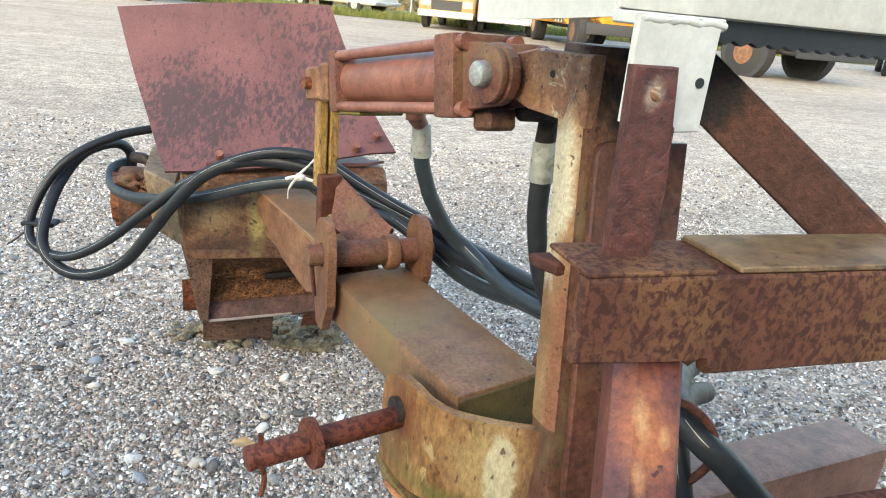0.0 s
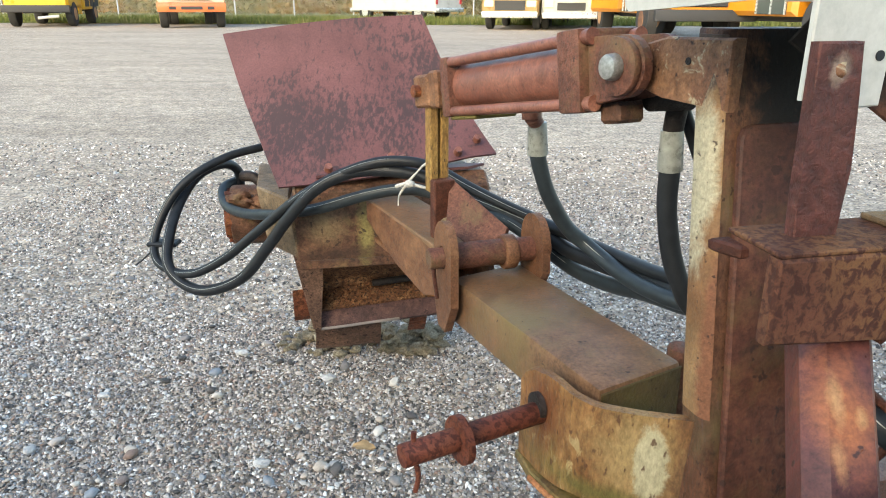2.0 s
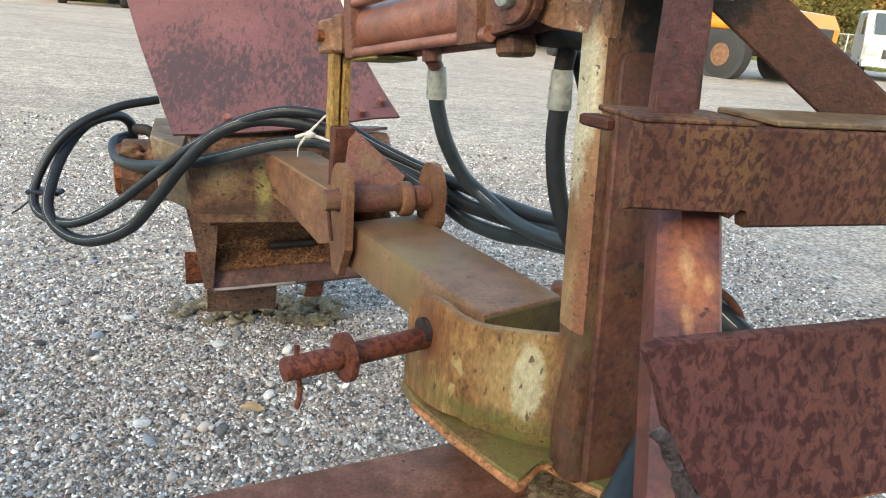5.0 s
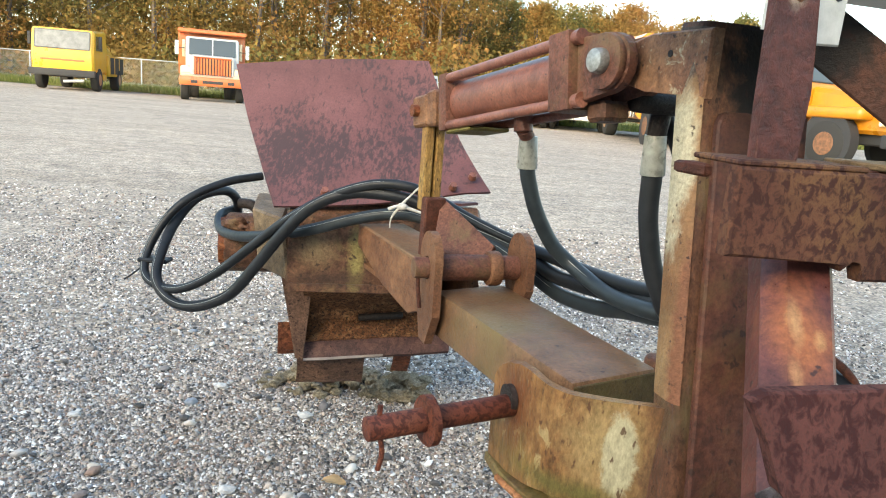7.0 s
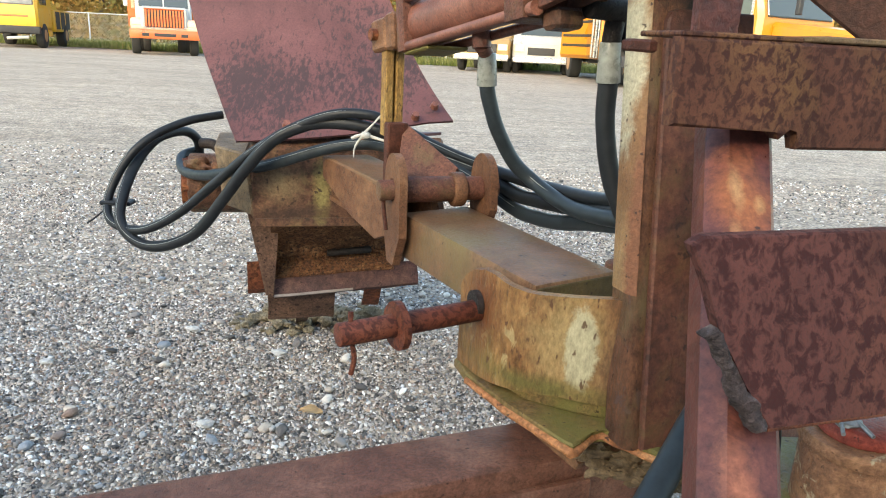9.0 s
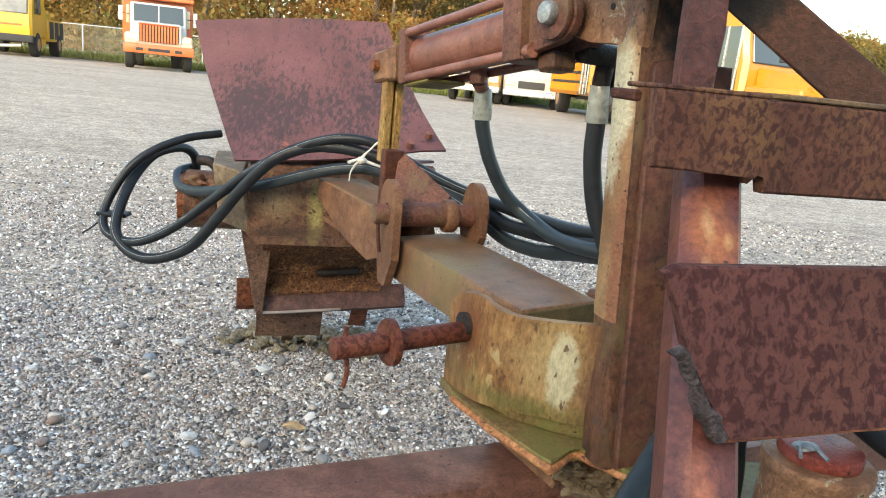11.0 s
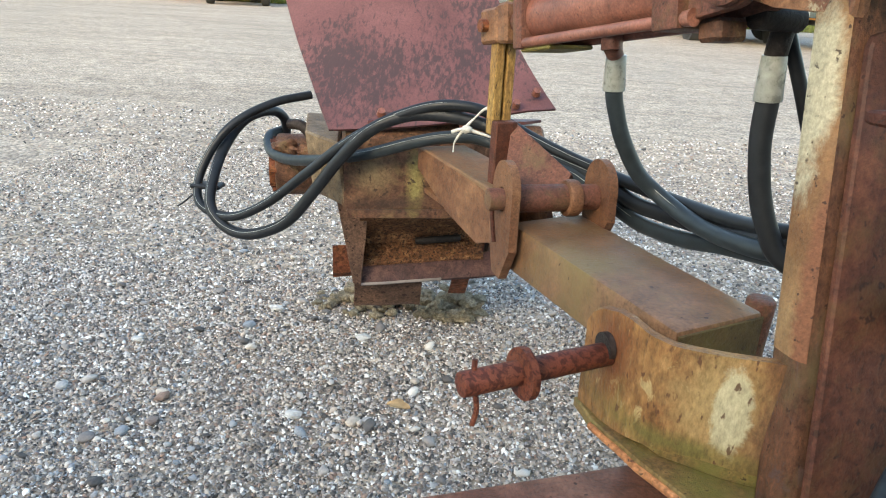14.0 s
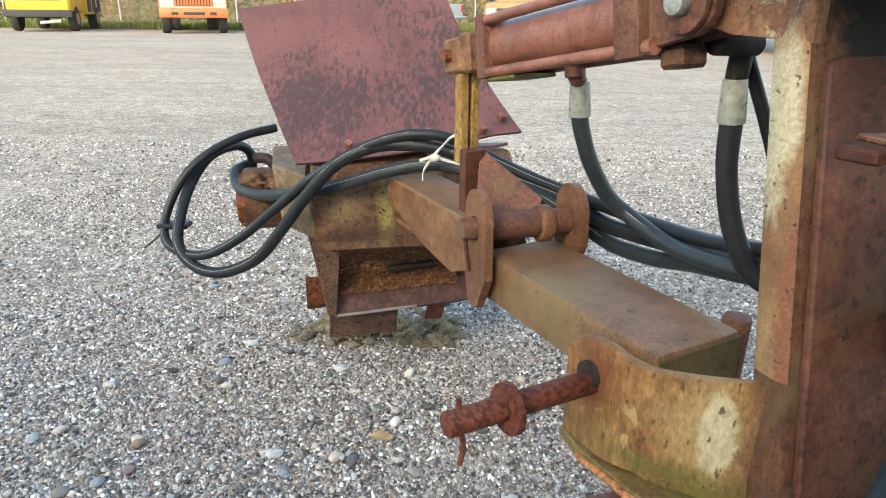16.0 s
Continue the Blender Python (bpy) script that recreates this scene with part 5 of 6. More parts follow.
def leaf_mat(name, stops, hue_scale):
    m, n, l, p = node_mat(name)
    v = coords(n, l)
    tree = noise_tex(n, l, v, hue_scale, 2, 0.5)
    rnd = n.new("ShaderNodeNewGeometry").outputs["Random Per Island"]
    mx = n.new("ShaderNodeMath")
    mx.operation = "MULTIPLY_ADD"
    l.new(rnd, mx.inputs[0])
    mx.inputs[1].default_value = 0.24
    sc = n.new("ShaderNodeMath")
    sc.operation = "MULTIPLY_ADD"
    sc.inputs[1].default_value, sc.inputs[2].default_value = 1.5, -0.40
    l.new(tree, sc.inputs[0])
    l.new(sc.outputs[0], mx.inputs[2])
    fine = ramp(n, l, noise_tex(n, l, v, 3.5, 4, 0.7), ((0.3, grey(0.6)), (0.7, grey(1.35))))
    col = mixc(n, l, 0.8, ramp(n, l, mx.outputs[0], stops), fine, "MULTIPLY")
    l.new(col, p.inputs["Base Color"])
    p.inputs["Roughness"].default_value, p.inputs["Specular IOR Level"].default_value = 0.85, 0.15
    thin, both = n.new("ShaderNodeBsdfTranslucent"), n.new("ShaderNodeMixShader")
    both.inputs[0].default_value = 0.45
    l.new(col, thin.inputs["Color"])
    l.new(p.outputs[0], both.inputs[1])
    l.new(thin.outputs[0], both.inputs[2])
    l.new(both.outputs[0], n["Material Output"].inputs["Surface"])
    return m


GRASS = grass_mat()
BLADES = leaf_mat("grass_blades", ((0.1, (0.10, 0.13, 0.03)), (0.5, (0.19, 0.20, 0.06)), (0.9, (0.36, 0.30, 0.14))), 0.5)
LEAVES = leaf_mat("autumn_leaves", ((0.10, (0.105, 0.110, 0.040)), (0.30, (0.165, 0.150, 0.052)), (0.48, (0.28, 0.190, 0.060)), (0.68, (0.35, 0.190, 0.062)), (0.82, (0.30, 0.145, 0.055)), (0.95, (0.36, 0.245, 0.075))), 0.11)
BARK = plain("grey_bark", (0.12, 0.095, 0.075), 0.95, 0, 0.4, 3.0, 0.01)
GALV = plain("galvanised_steel", (0.42, 0.43, 0.42), 0.5, 0.5)


def mesh_from(name, verts, faces, mat, label, kind="stuff", parent=None, category=""):
    me = bpy.data.meshes.new(name)
    k = faces.shape[1]
    me.vertices.add(len(verts))
    me.vertices.foreach_set("co", np.ascontiguousarray(verts, dtype=float).ravel())
    me.loops.add(faces.size)
    me.loops.foreach_set("vertex_index", faces.ravel())
    me.polygons.add(len(faces))
    me.polygons.foreach_set("loop_start", np.arange(0, faces.size, k))
    me.update(calc_edges=True)
    me.materials.append(mat)
    ob = new(name, me)
    ob.parent = parent
    return tagged(ob, label, category, kind=kind)


bm = bmesh.new()
bmesh.ops.create_grid(bm, x_segments=70, y_segments=24, size=1)
for v in bm.verts:
    x, y = v.co.x * 130, 29.4 + (v.co.y + 1) * 35
    edge = 0.5 * noise.noise(V(x * 0.35, 3, 1)) + 0.25 * noise.noise(V(x * 1.3, 7, 1))
    rise = max(0.0, y - 50) * 0.06
    v.co = V(x, y + (edge if v.co.y < -0.99 else 0), 0.012 + (0.06 * (noise.noise(V(x * 0.3, y * 0.3, 2)) + 0.5) if v.co.y > -0.99 else 0) + rise)
verge = part("grass_verge", bm, GRASS, None)
tagged(verge, "rough grass verge along the yard", "grass", kind="structure")

n = 26000
cx, cy = rng.uniform(-32, 34, n), 29.3 + 9 * rng.beta(1, 2.2, n)
h, w, a = rng.uniform(0.08, 0.32, n), rng.uniform(0.015, 0.04, n), rng.uniform(0, math.pi, n)
lean = rng.normal(0, 0.10, (n, 2))
p0 = np.stack([cx - w * np.cos(a), cy - w * np.sin(a), 0 * cx + 0.01], 1)
p1 = np.stack([cx + w * np.cos(a), cy + w * np.sin(a), 0 * cx + 0.01], 1)
p2 = np.stack([cx + lean[:, 0], cy + lean[:, 1], h + 0.03], 1)
mesh_from("grass_tufts", np.stack([p0, p1, p2], 1).reshape(-1, 3), np.arange(3 * n).reshape(-1, 3), BLADES, "tall dry grass at the yard edge", parent=verge)

# chain-link fence
FENCE_Y, FENCE_H = 45.0, 1.62
post_bm = one_rod((0, 0, 0), (0, 0, FENCE_H + 0.05), 0.04, 10)
fence = thing("chain_link_fence", (0, FENCE_Y, 0), "galvanised chain-link fence in front of the woods", "fence")
first = part("fence_post", post_bm, GALV, fence)
first.location.x = -50.4
for k in range(1, 29):
    o = new("fence_post", first.data)
    o.parent = fence
    o.location.x = -50.4 + 3.6 * k
rail = part("top_rail", one_rod((-52, 0, FENCE_H), (52, 0, FENCE_H), 0.028, 8), GALV, fence)
bm = bmesh.new()
step, x = 0.16, -51.0
wires = []
for k in range(700):
    x = -51 + k * step
    for d in (1, -1):
        a, b = V(x, 0.01 * d, 0.05), V(x + d * 1.5, 0.01 * d, FENCE_H - 0.03)
        s = V(0.004, 0, 0)
        bm.faces.new([bm.verts.new(q) for q in (a - s, a + s, b + s, b - s)])
part("wire_mesh", bm, GALV, fence)

# woods behind the fence: crowns of leaf clumps on trunks
def core_mesh():
    bm = bmesh.new()
    bmesh.ops.create_icosphere(bm, subdivisions=1, radius=1)
    bm.verts.ensure_lookup_table()
    v = np.array([tuple(q.co) for q in bm.verts])
    f = np.array([[q.index for q in fc.verts] for fc in bm.faces])
    bm.free()
    return v, f


CORE_V, CORE_F = core_mesh()


def woods():
    vs, fs, at, trunks = [], [], 0, bmesh.new()
    cores, cfs, cat = [], [], 0
    for k in range(138):
        ang = -46 + 92 * (k + rng.uniform(-0.5, 0.5)) / 138
        dist = rng.uniform(56, 82)
        tall = float(np.interp(ang, (-9, -4, 2, 15, 30, 46), (19, 14, 8.2, 7.6, 6.2, 6.0))) * rng.uniform(0.82, 1.1) * (dist / 68)
        x, y = dist * math.sin(radians(ang)), dist * math.cos(radians(ang))
        base = max(0.0, y - 50) * 0.06
        rod(trunks, (x, y, base - 0.3), (x + rng.normal(0, 0.3), y, base + tall * 0.75), 0.16 + tall * 0.006, 6, 0.05)
        for j in range(5):
            la = rng.uniform(0, 6.28)
            z0 = base + tall * rng.uniform(0.25, 0.6)
            rod(trunks, (x, y, z0), (x + 2.2 * math.cos(la), y + 2.2 * math.sin(la), z0 + rng.uniform(0.8, 2.2)), 0.06, 5, 0.02)
        for j in range(42):
            f = rng.uniform(0.06, 1.0)
            rad = (0.16 * tall + 1.0) * math.sin(math.pi * min(1, 0.12 + 0.83 * f)) * rng.uniform(0.5, 1.15)
            ca2 = rng.uniform(0, 6.28)
            c = np.array([x + rad * math.cos(ca2), y + rad * math.sin(ca2), base + tall * f])
            spread = 0.030 * tall + 0.38
            # ragged cores of the clump
            for _ in range(1):
                jig = CORE_V * (1 + 0.40 * rng.standard_normal((len(CORE_V), 1))) * np.array([1.0, 1.0, 0.7]) * rng.uniform(0.10, 0.24)
                cores.append(jig + c + rng.standard_normal(3) * spread * np.array([0.8, 0.8, 0.6]))
                cfs.append(CORE_F + cat)
                cat += len(CORE_V)
            m = 130
            p = c + rng.standard_normal((m, 3)) * np.array([0.85, 0.85, 0.65]) * spread
            sz = rng.uniform(0.08, 0.19, m)[:, None]
            u = rng.standard_normal((m, 3))
            u /= np.linalg.norm(u, axis=1)[:, None]
            w = np.cross(u, rng.standard_normal((m, 3)))
            w /= np.linalg.norm(w, axis=1)[:, None]
            q = np.stack([p - u * sz, p - w * sz * 0.8, p + u * sz], 1)
            vs.append(q.reshape(-1, 3))
            fs.append(np.arange(3 * m).reshape(-1, 3) + at)
            at += 3 * m
    # deeper rows of the wood, seen only through the gaps
    m = 12000
    ang, dist = np.radians(rng.uniform(-47, 47, m)), rng.uniform(84, 94, m)
    high = np.interp(np.degrees(ang), (-9, -4, 2, 15, 30, 46), (19, 13, 7.6, 6.8, 5.6, 5.4)) * rng.uniform(0.0, 0.95, m) * 1.2
    x, y = dist * np.sin(ang), dist * np.cos(ang)
    p = np.stack([x, y, np.maximum(0, y - 50) * 0.06 + high], 1)
    q = np.stack([p + rng.standard_normal((m, 3)) * 0.55 for _ in range(3)], 1)
    vs.append(q.reshape(-1, 3))
    fs.append(np.arange(3 * m).reshape(-1, 3) + at)
    wood = part("woods", trunks, BARK, None)
    tagged(wood, "autumn woods in yellow, olive and russet", "woods", kind="stuff")
    mesh_from("foliage", np.concatenate(vs), np.concatenate(fs), LEAVES, "autumn foliage", parent=wood)
    mesh_from("foliage_clumps", np.concatenate(cores), np.concatenate(cfs), LEAVES, "dense clumps of autumn foliage", parent=wood)


woods()
# low brush at the foot of the woods
n = 40000
bx, by = rng.uniform(-48, 48, n), rng.uniform(47, 55, n)
bz = np.abs(rng.normal(0, 1.6, n)) + 0.1
u = rng.standard_normal((n, 3)); u /= np.linalg.norm(u, axis=1)[:, None]
w = np.cross(u, rng.standard_normal((n, 3))); w /= np.linalg.norm(w, axis=1)[:, None]
c = np.stack([bx, by, bz], 1); sz = rng.uniform(0.07, 0.20, n)[:, None]
mesh_from("brush", np.stack([c - u * sz, c - w * sz, c + u * sz, c + w * sz], 1).reshape(-1, 3), np.arange(4 * n).reshape(-1, 4), LEAVES, "low russet brush and dead leaves", parent=verge)

# ---- vehicles ----
def paint(name, col, rough=0.35):
    m = plain(name, col, rough, 0, 0.12, 2.0, 0.0)
    m.node_tree.nodes["Principled BSDF"].inputs["Coat Weight"].default_value = 0.3
    return m


ORANGE_P, YELLOW_P, BUS_P = paint("orange_truck_paint", (0.55, 0.125, 0.035)), paint("yellow_truck_paint", (0.55, 0.31, 0.015)), paint("bus_yellow_paint", (0.50, 0.195, 0.012))
WHITE_P, TAN_P, SILVER_P = paint("white_vehicle_paint", (0.42, 0.41, 0.39)), paint("tan_vehicle_paint", (0.27, 0.175, 0.07)), paint("silver_vehicle_paint", (0.33, 0.34, 0.35))
# cream paint with the orange of the warm light mixed into its colour
CREAM_P = paint("cream_paint_lit_orange", (0.70, 0.46, 0.33))
# pale base colour takes the place of the sky reflected in the glass
PALE_GLASS = plain("pale_windshield_sky_in_colour", (0.17, 0.17, 0.16), 0.12, 0, 0.25, 4.0, 0.0)
TYRE = plain("tyre_rubber", (0.02, 0.02, 0.02), 0.85)
HUB = plain("wheel_hub_steel", (0.35, 0.20, 0.10), 0.6, 0.2)
DARK = plain("dark_chassis", (0.025, 0.025, 0.027), 0.7)
CHROME = plain("dull_chrome", (0.55, 0.55, 0.55), 0.3, 0.8)
LAMP_RED = plain("red_lens", (0.45, 0.02, 0.02), 0.3)
LAMP = plain("headlight_lens", (0.8, 0.62, 0.40), 0.2)


def glass_mat():
    m, n, l, p = node_mat("tinted_glass")
    p.inputs["Base Color"].default_value = (0.05, 0.06, 0.06, 1)
    p.inputs["Roughness"].default_value = 0.06
    p.inputs["Specular IOR Level"].default_value = 0.9
    return m


GLASS = glass_mat()


def wheel(root, x, y, r=0.46, w=0.26, hub=None):
    s = 1 if x > 0 else -1
    bm = one_rod((x - w / 2, y, r), (x + w / 2, y, r), r, 28, None, 0.05)
    t = part("wheel", bm, TYRE, root, "black tyre", 40)
    rim = part("rim", one_rod((x + s * (w / 2 - 0.02), y, r), (x + s * (w / 2 + 0.012), y, r), r * 0.56, 20, r * 0.48), hub or HUB, t, "", 40)
    return t


def body(name, root, prof, half, mat, label="", bevel=0.03):
    """A side outline (y, z) given width 2*half."""
    bm = bmesh.new()
    prism(bm, prof, 2 * half, Matrix(((0, 0, 1, 0), (1, 0, 0, 0), (0, 1, 0, 0), (0, 0, 0, 1))), bevel)
    return part(name, bm, mat, root, label, 35)


def dump_truck(m, label):
    r = thing("dump_truck", m, label, "truck")
    for x in (-0.93, 0.93):
        wheel(r, x, 0.0, 0.47, 0.28)
        wheel(r, x, -3.6, 0.47, 0.34)
        wheel(r, x * 0.68, -3.6, 0.47, 0.28)
    part("chassis", one_box((-0.5, -4.6, 0.55), (0.5, 0.8, 0.78), None, 0.03), DARK, r)
    body("hood", r, [(-0.5, 0.85), (0.78, 0.85), (0.78, 1.46), (0.68, 1.54), (-0.5, 1.60)], 0.74, WHITE_P, "white hood", 0.06)
    for s in (-1, 1):
        part("fender", one_box((s * 0.80 - 0.27, -0.55, 0.80), (s * 0.80 + 0.27, 0.72, 1.18), None, 0.12, 3), CREAM_P, r, "", 40)
        lamp = part("headlight", one_box((s * 0.84 - 0.17, 0.70, 0.95), (s * 0.84 + 0.17, 0.735, 1.12), None, 0.03, 2), LAMP, r, "amber-tinted headlight")
        part("mirror", one_box((s * 1.22 - 0.07, -0.75, 1.55), (s * 1.22 + 0.07, -0.65, 2.05), None, 0.02), CHROME, r)
        part("mirror_arm", one_rod((s * 0.95, -0.7, 1.8), (s * 1.2, -0.7, 1.8), 0.015, 6), DARK, r)
    gr = part("grille", one_box((-0.62, 0.765, 0.90), (0.62, 0.80, 1.46), None, 0.02), DARK, r, "dark grille opening")
    for k in range(13):
        x = -0.57 + 1.14 * k / 12
        part("slat", one_box((x - 0.030, 0.795, 0.91), (x + 0.030, 0.825, 1.45), None, 0.006), ORANGE_P, gr)
    part("grille_top", one_box((-0.64, 0.74, 1.46), (0.64, 0.82, 1.50), None, 0.02), ORANGE_P, r)
    bp = part("bumper", one_box((-1.10, 0.72, 0.52), (1.10, 0.90, 0.82), None, 0.04, 2), ORANGE_P, r, "orange bumper", 40)
    for x0, x1 in ((-0.72, -0.50), (-0.34, 0.34), (0.50, 0.72)):
        part("slot", one_box((x0, 0.895, 0.60), (x1, 0.905, 0.70), None, 0.0), DARK, bp)
    part("sill_band", one_box((-1.06, 0.70, 0.82), (1.06, 0.78, 0.92), None, 0.02), CREAM_P, r)
    body("cab", r, [(-1.75, 0.80), (-0.45, 0.80), (-0.45, 1.55), (-0.72, 2.22), (-1.75, 2.28)], 0.92, WHITE_P, "white cab", 0.05)
    part("windshield", one_box((-0.80, -0.012, 0.0), (0.80, 0.012, 0.62), pose(0, -0.440, 1.58, 22, 0, 0), 0.005), GLASS, r, "dark windshield")
    part("divider", one_box((-0.02, 0.0, 0.0), (0.02, 0.02, 0.62), pose(0, -0.432, 1.58, 22, 0, 0), 0), WHITE_P, r)
    for s in (-1, 1):
        part("side_window", one_box((s * 0.925 - 0.01, -1.5, 1.55), (s * 0.925 + 0.01, -0.75, 2.1), None, 0.0), GLASS, r)
        part("marker_light", one_box((s * 1.0 - 0.05, -1.0, 1.5), (s * 1.0 + 0.05, -0.95, 2.1), None, 0.01), LAMP, r)
    d = body("dump_body", r, [(-5.3, 0.85), (-1.9, 0.85), (-1.9, 2.05), (-5.3, 2.05)], 1.14, ORANGE_P, "orange dump body", 0.03)
    part("headboard", one_box((-1.20, -2.0, 1.2), (1.20, -1.85, 2.42), None, 0.03), ORANGE_P, d)
    part("cab_guard", one_box((-1.20, -2.0, 2.38), (1.20, -1.15, 2.52), None, 0.03), ORANGE_P, d)
    for k in range(6):
        part("rib", one_box((1.14, -5.1 + 0.58 * k, 0.9), (1.20, -5.0 + 0.58 * k, 2.0), None, 0.01), ORANGE_P, d)
    return r


def tank_truck(m, label):
    r = thing("tank_truck", m, label, "truck")
    for x in (-0.92, 0.92):
        wheel(r, x, 0.0, 0.42, 0.26)
        wheel(r, x, -3.2, 0.42, 0.32)
    part("chassis", one_box((-0.5, -4.2, 0.45), (0.5, 0.7, 0.66), None, 0.03), DARK, r)
    body("cab", r, [(-1.2, 0.62), (0.75, 0.62), (0.80, 1.35), (0.62, 2.12), (-1.2, 2.2)], 1.02, YELLOW_P, "yellow cab", 0.08)
    part("windshield", one_box((-0.90, -0.012, 0), (0.90, 0.012, 0.66), pose(0, 0.81, 1.42, 13, 0, 0), 0.03), PALE_GLASS, r, "broad windshield")
    part("bumper", one_box((-1.08, 0.72, 0.48), (1.08, 0.95, 0.72), None, 0.04, 2), DARK, r, "black bumper", 40)
    part("trim", one_box((-0.72, 0.79, 1.02), (0.72, 0.815, 1.08), None, 0.01), ORANGE_P, r, "orange trim strip")
    part("tow_bar", one_rod((-0.7, 0.9, 0.36), (-0.05, 0.95, 0.30), 0.05, 8), WHITE_P, r)
    for s in (-1, 1):
        part("mirror", one_box((s * 1.16 - 0.06, 0.35, 1.5), (s * 1.16 + 0.06, 0.42, 1.95), None, 0.02), DARK, r)
        part("side_window", one_box((s * 1.022 - 0.008, -0.5, 1.45), (s * 1.022 + 0.008, 0.4, 1.95), None, 0.0), GLASS, r)
        part("step", one_box((s * 0.98 - 0.1, -0.9, 0.40), (s * 0.98 + 0.1, -0.4, 0.62), None, 0.02), YELLOW_P, r)
    part("tank", one_rod((0, -4.3, 1.25), (0, -1.35, 1.25), 0.62, 24, None, 0.08), YELLOW_P, r, "yellow tank", 40)
    for s in (-1, 1):
        part("side_box", one_box((s * 0.80 - 0.26, -4.2, 0.55), (s * 0.80 + 0.26, -1.5, 1.35), None, 0.05, 2), YELLOW_P, r, "", 40)
        for k in range(3):
            part("locker_door", one_box((s * 1.06 - 0.008, -4.0 + 0.85 * k, 0.65), (s * 1.06 + 0.008, -3.35 + 0.85 * k, 1.28), None, 0.0), DARK, r)
    part("back_panel", one_box((-1.0, -1.34, 0.6), (1.0, -1.22, 1.75), None, 0.03), YELLOW_P, r)
    return r


def pickup(name, m, mat, label, h=1.0):
    r = thing(name, m, label, "pickup truck")
    for x in (-0.80, 0.80):
        wheel(r, x, 0.0, 0.38, 0.24, CHROME)
        wheel(r, x, -3.3, 0.38, 0.24, CHROME)
    b = body("body", r, [(-4.35, 0.42), (0.85, 0.42), (0.88, 0.80), (0.70, 1.08), (-0.75, 1.16), (-4.35, 1.12)], 0.94, mat, "", 0.06)
    body("cab", r, [(-2.35, 1.08), (-0.65, 1.08), (-1.15, 1.72 * h), (-2.2, 1.74 * h)], 0.84, mat, "", 0.07)
    part("windshield", one_box((-0.70, -0.01, 0.03), (0.70, 0.01, 0.70), pose(0, -0.69, 1.10, 38, 0, 0), 0.02), GLASS, r)
    part("rear_window", one_box((-0.62, -2.31, 1.2), (0.62, -2.26, 1.6), pose(0, 0.0, 0, 0, 0, 0), 0.01), GLASS, r)
    for s in (-1, 1):
        part("side_window", one_box((s * 0.845 - 0.006, -2.1, 1.18), (s * 0.845 + 0.006, -1.05, 1.60), None, 0.0), GLASS, r)
        part("tail_light", one_box((s * 0.84 - 0.07, -4.38, 0.75), (s * 0.84 + 0.07, -4.34, 1.08), None, 0.01), LAMP_RED, r)
        part("headlight", one_box((s * 0.70 - 0.16, 0.84, 0.72), (s * 0.70 + 0.16, 0.90, 0.92), None, 0.02), LAMP, r)
        part("mirror", one_box((s * 1.02 - 0.08, -0.95, 1.15), (s * 1.02 + 0.08, -0.85, 1.35), None, 0.02), DARK, r)
    part("grille", one_box((-0.5, 0.85, 0.62), (0.5, 0.905, 0.92), None, 0.01), DARK, r)
    part("front_bumper", one_box((-0.92, 0.84, 0.38), (0.92, 1.0, 0.58), None, 0.03, 2), CHROME, r, "", 40)
    part("rear_bumper", one_box((-0.90, -4.52, 0.42), (0.90, -4.35, 0.60), None, 0.03, 2), CHROME, r, "", 40)
    part("bed_floor", one_box((-0.80, -4.25, 1.121), (0.80, -2.5, 1.126), None, 0.0), DARK, r)
    part("plate", one_box((-0.16, -4.53, 0.47), (0.16, -4.522, 0.56), None, 0.0), WHITE_P, r)
    return r


def van(m, label):
    r = thing("van", m, label, "van")
    for x in (-0.85, 0.85):
        wheel(r, x, 0.0, 0.36, 0.22, CHROME)
        wheel(r, x, -3.2, 0.36, 0.22, CHROME)
    body("body", r, [(-4.2, 0.40), (0.80, 0.40), (0.84, 0.95), (0.25, 1.20), (-0.45, 1.95), (-4.2, 2.05)], 0.96, WHITE_P, "", 0.08)
    part("windshield", one_box((-0.76, -0.01, 0.04), (0.76, 0.01, 0.88), pose(0, 0.235, 1.20, 42, 0, 0), 0.03), GLASS, r)
    for s in (-1, 1):
        part("headlight", one_box((s * 0.72 - 0.16, 0.80, 0.70), (s * 0.72 + 0.16, 0.87, 0.92), None, 0.02), LAMP, r)
        part("side_window", one_box((s * 0.965 - 0.008, -1.2, 1.25), (s * 0.965 + 0.008, -0.3, 1.75), None, 0.0), GLASS, r)
    part("grille", one_box((-0.45, 0.82, 0.62), (0.45, 0.87, 0.86), None, 0.01), DARK, r)
    part("bumper", one_box((-0.94, 0.78, 0.36), (0.94, 0.95, 0.56), None, 0.03), CHROME, r)
    return r


RUSTY_HUB = plain("rusty_wheel_hub", (0.15, 0.072, 0.038), 0.8, 0, 0.5, 14)


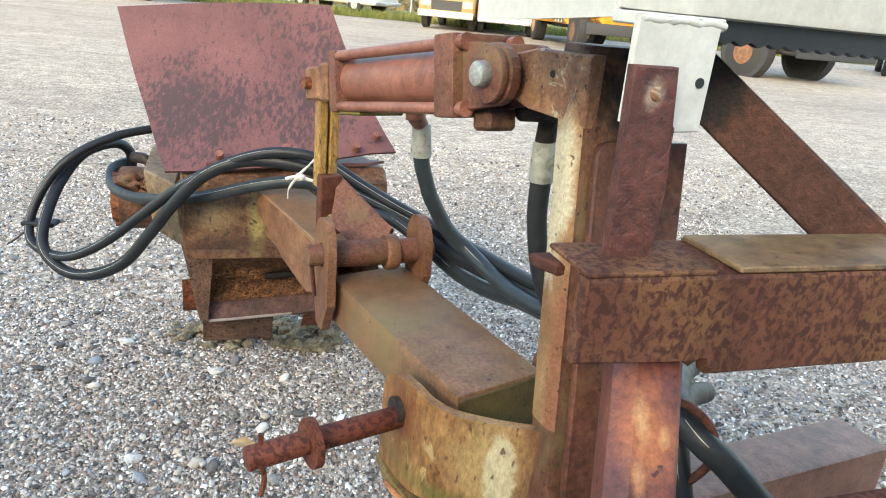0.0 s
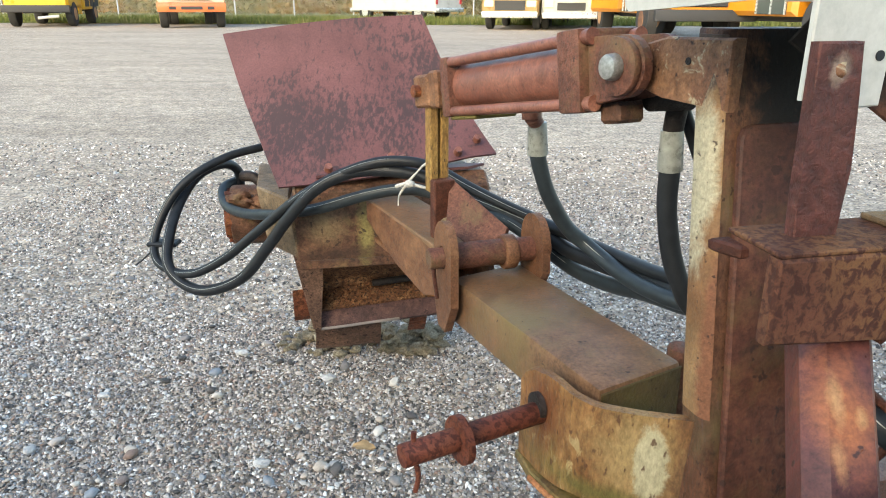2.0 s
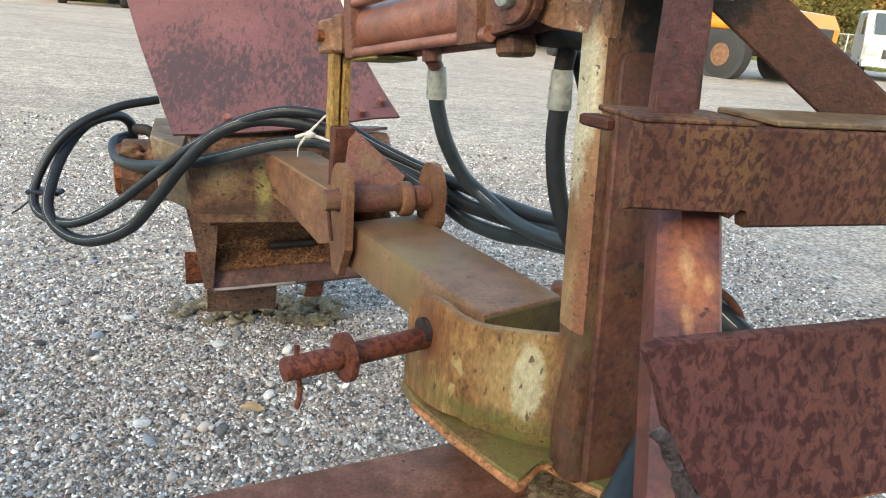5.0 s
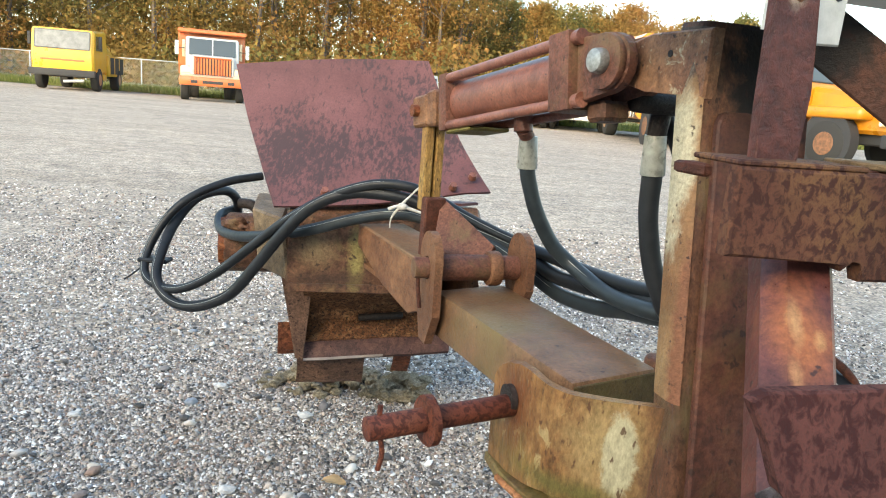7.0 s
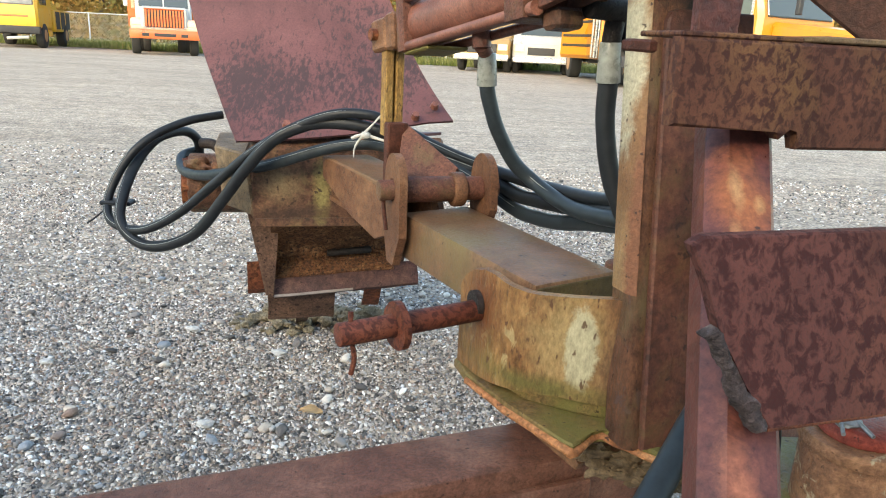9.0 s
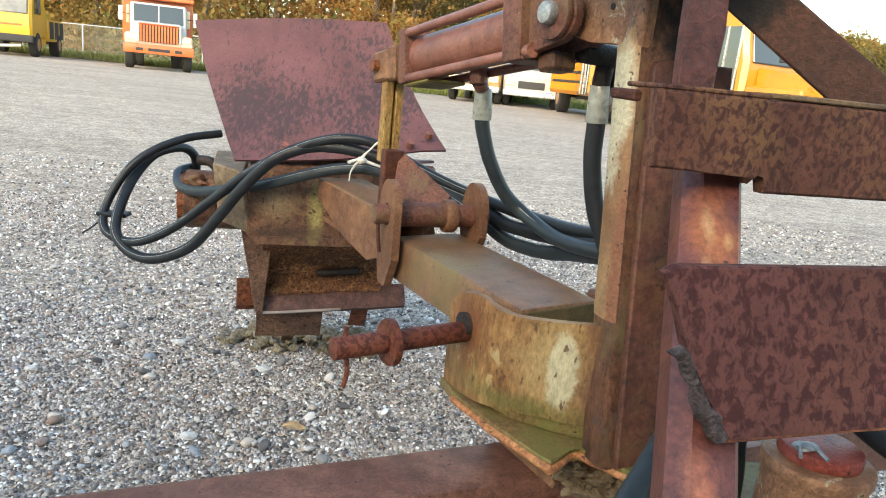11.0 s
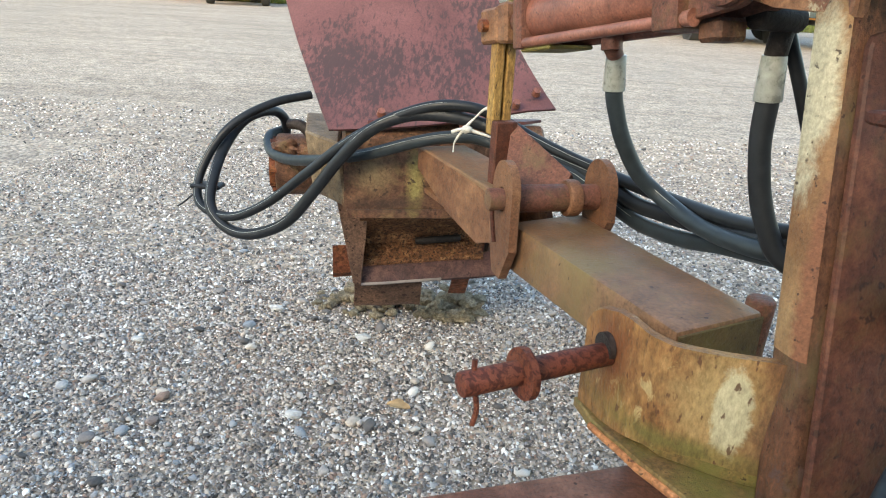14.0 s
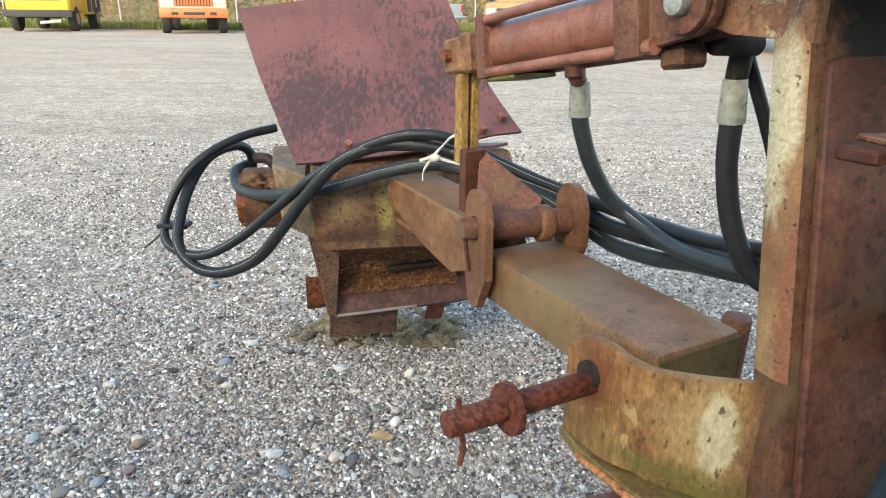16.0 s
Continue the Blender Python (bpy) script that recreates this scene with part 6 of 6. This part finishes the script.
def school_bus(m, label):
    r = thing("school_bus", m, label, "bus", "yellow buses")
    for x in (-0.98, 0.98):
        wheel(r, x, 0.0, 0.47, 0.28, RUSTY_HUB)
        wheel(r, x, -5.2, 0.47, 0.36)
        part("wheel_arch", one_rod((x - 0.12, 0.0, 0.52), (x + 0.12, 0.0, 0.52), 0.60, 28), DARK, r, "black wheel arch", 40)
    part("chassis", one_box((-0.6, -7.5, 0.5), (0.6, 1.2, 0.75), None, 0.03), DARK, r)
    b = body("body", r, [(-8.2, 0.62), (-0.75, 0.62), (-0.75, 1.72), (-0.95, 2.55), (-1.15, 2.86), (-8.2, 2.90)], 1.18, BUS_P, "yellow bus body", 0.10)
    body("hood", r, [(-0.8, 0.72), (1.30, 0.72), (1.34, 1.15), (1.15, 1.42), (-0.8, 1.62)], 0.80, BUS_P, "yellow hood", 0.08)
    for s in (-1, 1):
        f = part("fender", one_box((s * 0.92 - 0.24, -0.72, 0.98), (s * 0.92 + 0.24, 0.75, 1.22), None, 0.10, 3), BUS_P, r, "", 40)
        part("headlight", one_box((s * 0.90 - 0.14, 1.05, 0.88), (s * 0.90 + 0.14, 1.12, 1.08), None, 0.03), LAMP, r)
        part("warning_light", one_rod((s * 0.86, -1.16, 2.66), (s * 0.86, -1.02, 2.64), 0.10, 14), LAMP_RED, b, "red warning light", 40)
        for k in range(9):
            part("side_window", one_box((s * 1.182 - 0.012, -1.95 - 0.68 * k, 1.75), (s * 1.182 + 0.012, -1.40 - 0.68 * k, 2.35), None, 0.0), GLASS, b)
        for z in (0.95, 1.22, 1.60):
            part("rub_rail", one_box((s * 1.185 - 0.015, -8.0, z), (s * 1.185 + 0.015, -0.95, z + 0.07), None, 0.01), DARK, b)
    part("windshield", one_box((-1.0, -0.012, 0.0), (1.0, 0.012, 0.80), pose(0, -0.735, 1.70, 13, 0, 0), 0.03), GLASS, r, "tall windshield")
    part("grille", one_box((-0.5, 1.32, 0.80), (0.5, 1.37, 1.15), None, 0.02), DARK, r)
    part("bumper", one_box((-1.15, 1.25, 0.48), (1.15, 1.45, 0.74), None, 0.04, 2), DARK, r, "black bumper", 40)
    sign = part("sign_panel", one_box((-0.72, -1.075, 2.58), (0.72, -1.06, 2.76), pose(0, 0.10, 0, 0, 0, 0), 0.0), BUS_P, b)
    words = bpy.data.curves.new("sign_words", "FONT")
    words.body, words.size, words.extrude, words.align_x = "SCHOOL BUS", 0.20, 0.004, "CENTER"
    ink = new("words", words)
    me = bpy.data.meshes.new_from_object(ink)
    bpy.data.objects.remove(ink)
    me.materials.append(DARK)
    ink = new("sign_words", me)
    ink.parent, ink.matrix_basis = sign, Matrix(((-1, 0, 0, 0.0), (0, 0, 1, -0.956), (0, 1, 0, 2.605), (0, 0, 0, 1)))
    d = part("door", one_box((1.182, -1.75, 0.66), (1.205, -0.95, 2.45), None, 0.01), GLASS, r, "folding glass door")
    for y in (-1.75, -1.36, -0.98):
        part("door_bar", one_box((1.20, y - 0.02, 0.66), (1.225, y + 0.02, 2.45), None, 0.0), CHROME, d)
    part("mirror", one_box((1.22, 0.2, 1.7), (1.35, 0.3, 2.05), None, 0.02), DARK, r)
    return r


dump_truck(pose(-9.78, 25.86, 0, 0, 0, 201.4), "orange dump truck with a white hood parked facing the yard")
tank_truck(pose(-15.25, 26.2, 0, 0, 0, 196), "bright yellow tank truck with a black bumper")
pickup("pickup_truck", pose(-4.6, 36.2, 0.0, 0, 0, 53), WHITE_P, "white pickup truck parked tail towards the yard")
pickup("pickup_truck", pose(1.33, 25.7, 0.0, 0, 0, 168), TAN_P, "old tan pickup truck beside the grass", 1.02)
pickup("pickup_truck", pose(2.98, 31.1, 0.0, 0, 0, 172), SILVER_P, "silver pickup truck parked in the row")
van(pose(3.25, 25.6, 0, 0, 0, 172), "white van parked beside a yellow bus")
school_bus(pose(5.2, 18.9, 0, 0, 0, 181), "yellow bus with black rails parked in the row")
school_bus(pose(7.92, 15.75, 0, 0, 0, 205), "yellow bus with red roof lights and a black bumper")
t = van(pose(14.6, 20.5, 0, 0, 0, 150), "white truck parked past the buses")

# ---- single stones and a leaf on the gravel ----
srng = np.random.default_rng(23)
stone_meshes = []
for k in range(8):
    bm = lump(bmesh.new(), (0, 0, 0), 1.0, 3.7 * k + 0.4, (1.2, 0.9, 0.6), 2, 0.5)
    me = bpy.data.meshes.new("stone")
    bm.to_mesh(me)
    bm.free()
    me.polygons.foreach_set("use_smooth", np.ones(len(me.polygons), bool))
    me.materials.append(STONE)
    stone_meshes.append(me)
for k in range(280):
    x, y = srng.uniform(-1.35, 0.35), 0.95 + 1.7 * srng.random() ** 1.1
    r2 = 0.006 + 0.008 * srng.random() ** 2.2
    ob = new("stone", stone_meshes[k % 8])
    ob.parent = ground
    ob.matrix_basis = Matrix.Translation((x, y, r2 * 0.25)) @ Euler((srng.normal(0, 0.25), srng.normal(0, 0.25), srng.uniform(0, 6.28))).to_matrix().to_4x4() @ Matrix.Diagonal((r2, r2, r2, 1))
PALE = plain("pale_limestone", (0.46, 0.45, 0.43), 0.8, 0, 0.3, 80)
for x, y, r2 in ((-0.69, 2.035, 0.014), (-0.96, 1.80, 0.012), (-0.43, 1.91, 0.014), (-0.50, 1.55, 0.014)):
    ob = part("pale_stone", lump(bmesh.new(), (x, y, r2 * 0.3), r2, 9 * x, (1.3, 0.9, 0.6), 3, 0.4), PALE, ground, "large pale stone", 60)
LEAF = plain("dry_tan_leaf", (0.42, 0.27, 0.13), 0.8, 0, 0.3, 60)
rows = []
for i in range(7):
    t = i / 6
    w = 0.016 * math.sin(math.pi * (0.08 + 0.9 * t)) * (1 + 0.25 * math.cos(i * 2.6))
    rows.append([V(-0.29 + 0.05 * (t - 0.5) + j * w * 0.3, 1.593 + j * w, 0.018 + 0.006 * abs(j) + 0.004 * math.sin(5 * t)) for j in (-1, -0.4, 0.4, 1)])
leaf = part("fallen_leaf", sheet(bmesh.new(), rows, 0.0006, (0, 0, 1)), LEAF, None, "", 60)
tagged(leaf, "dry curled tan leaf lying on the gravel", "leaf")
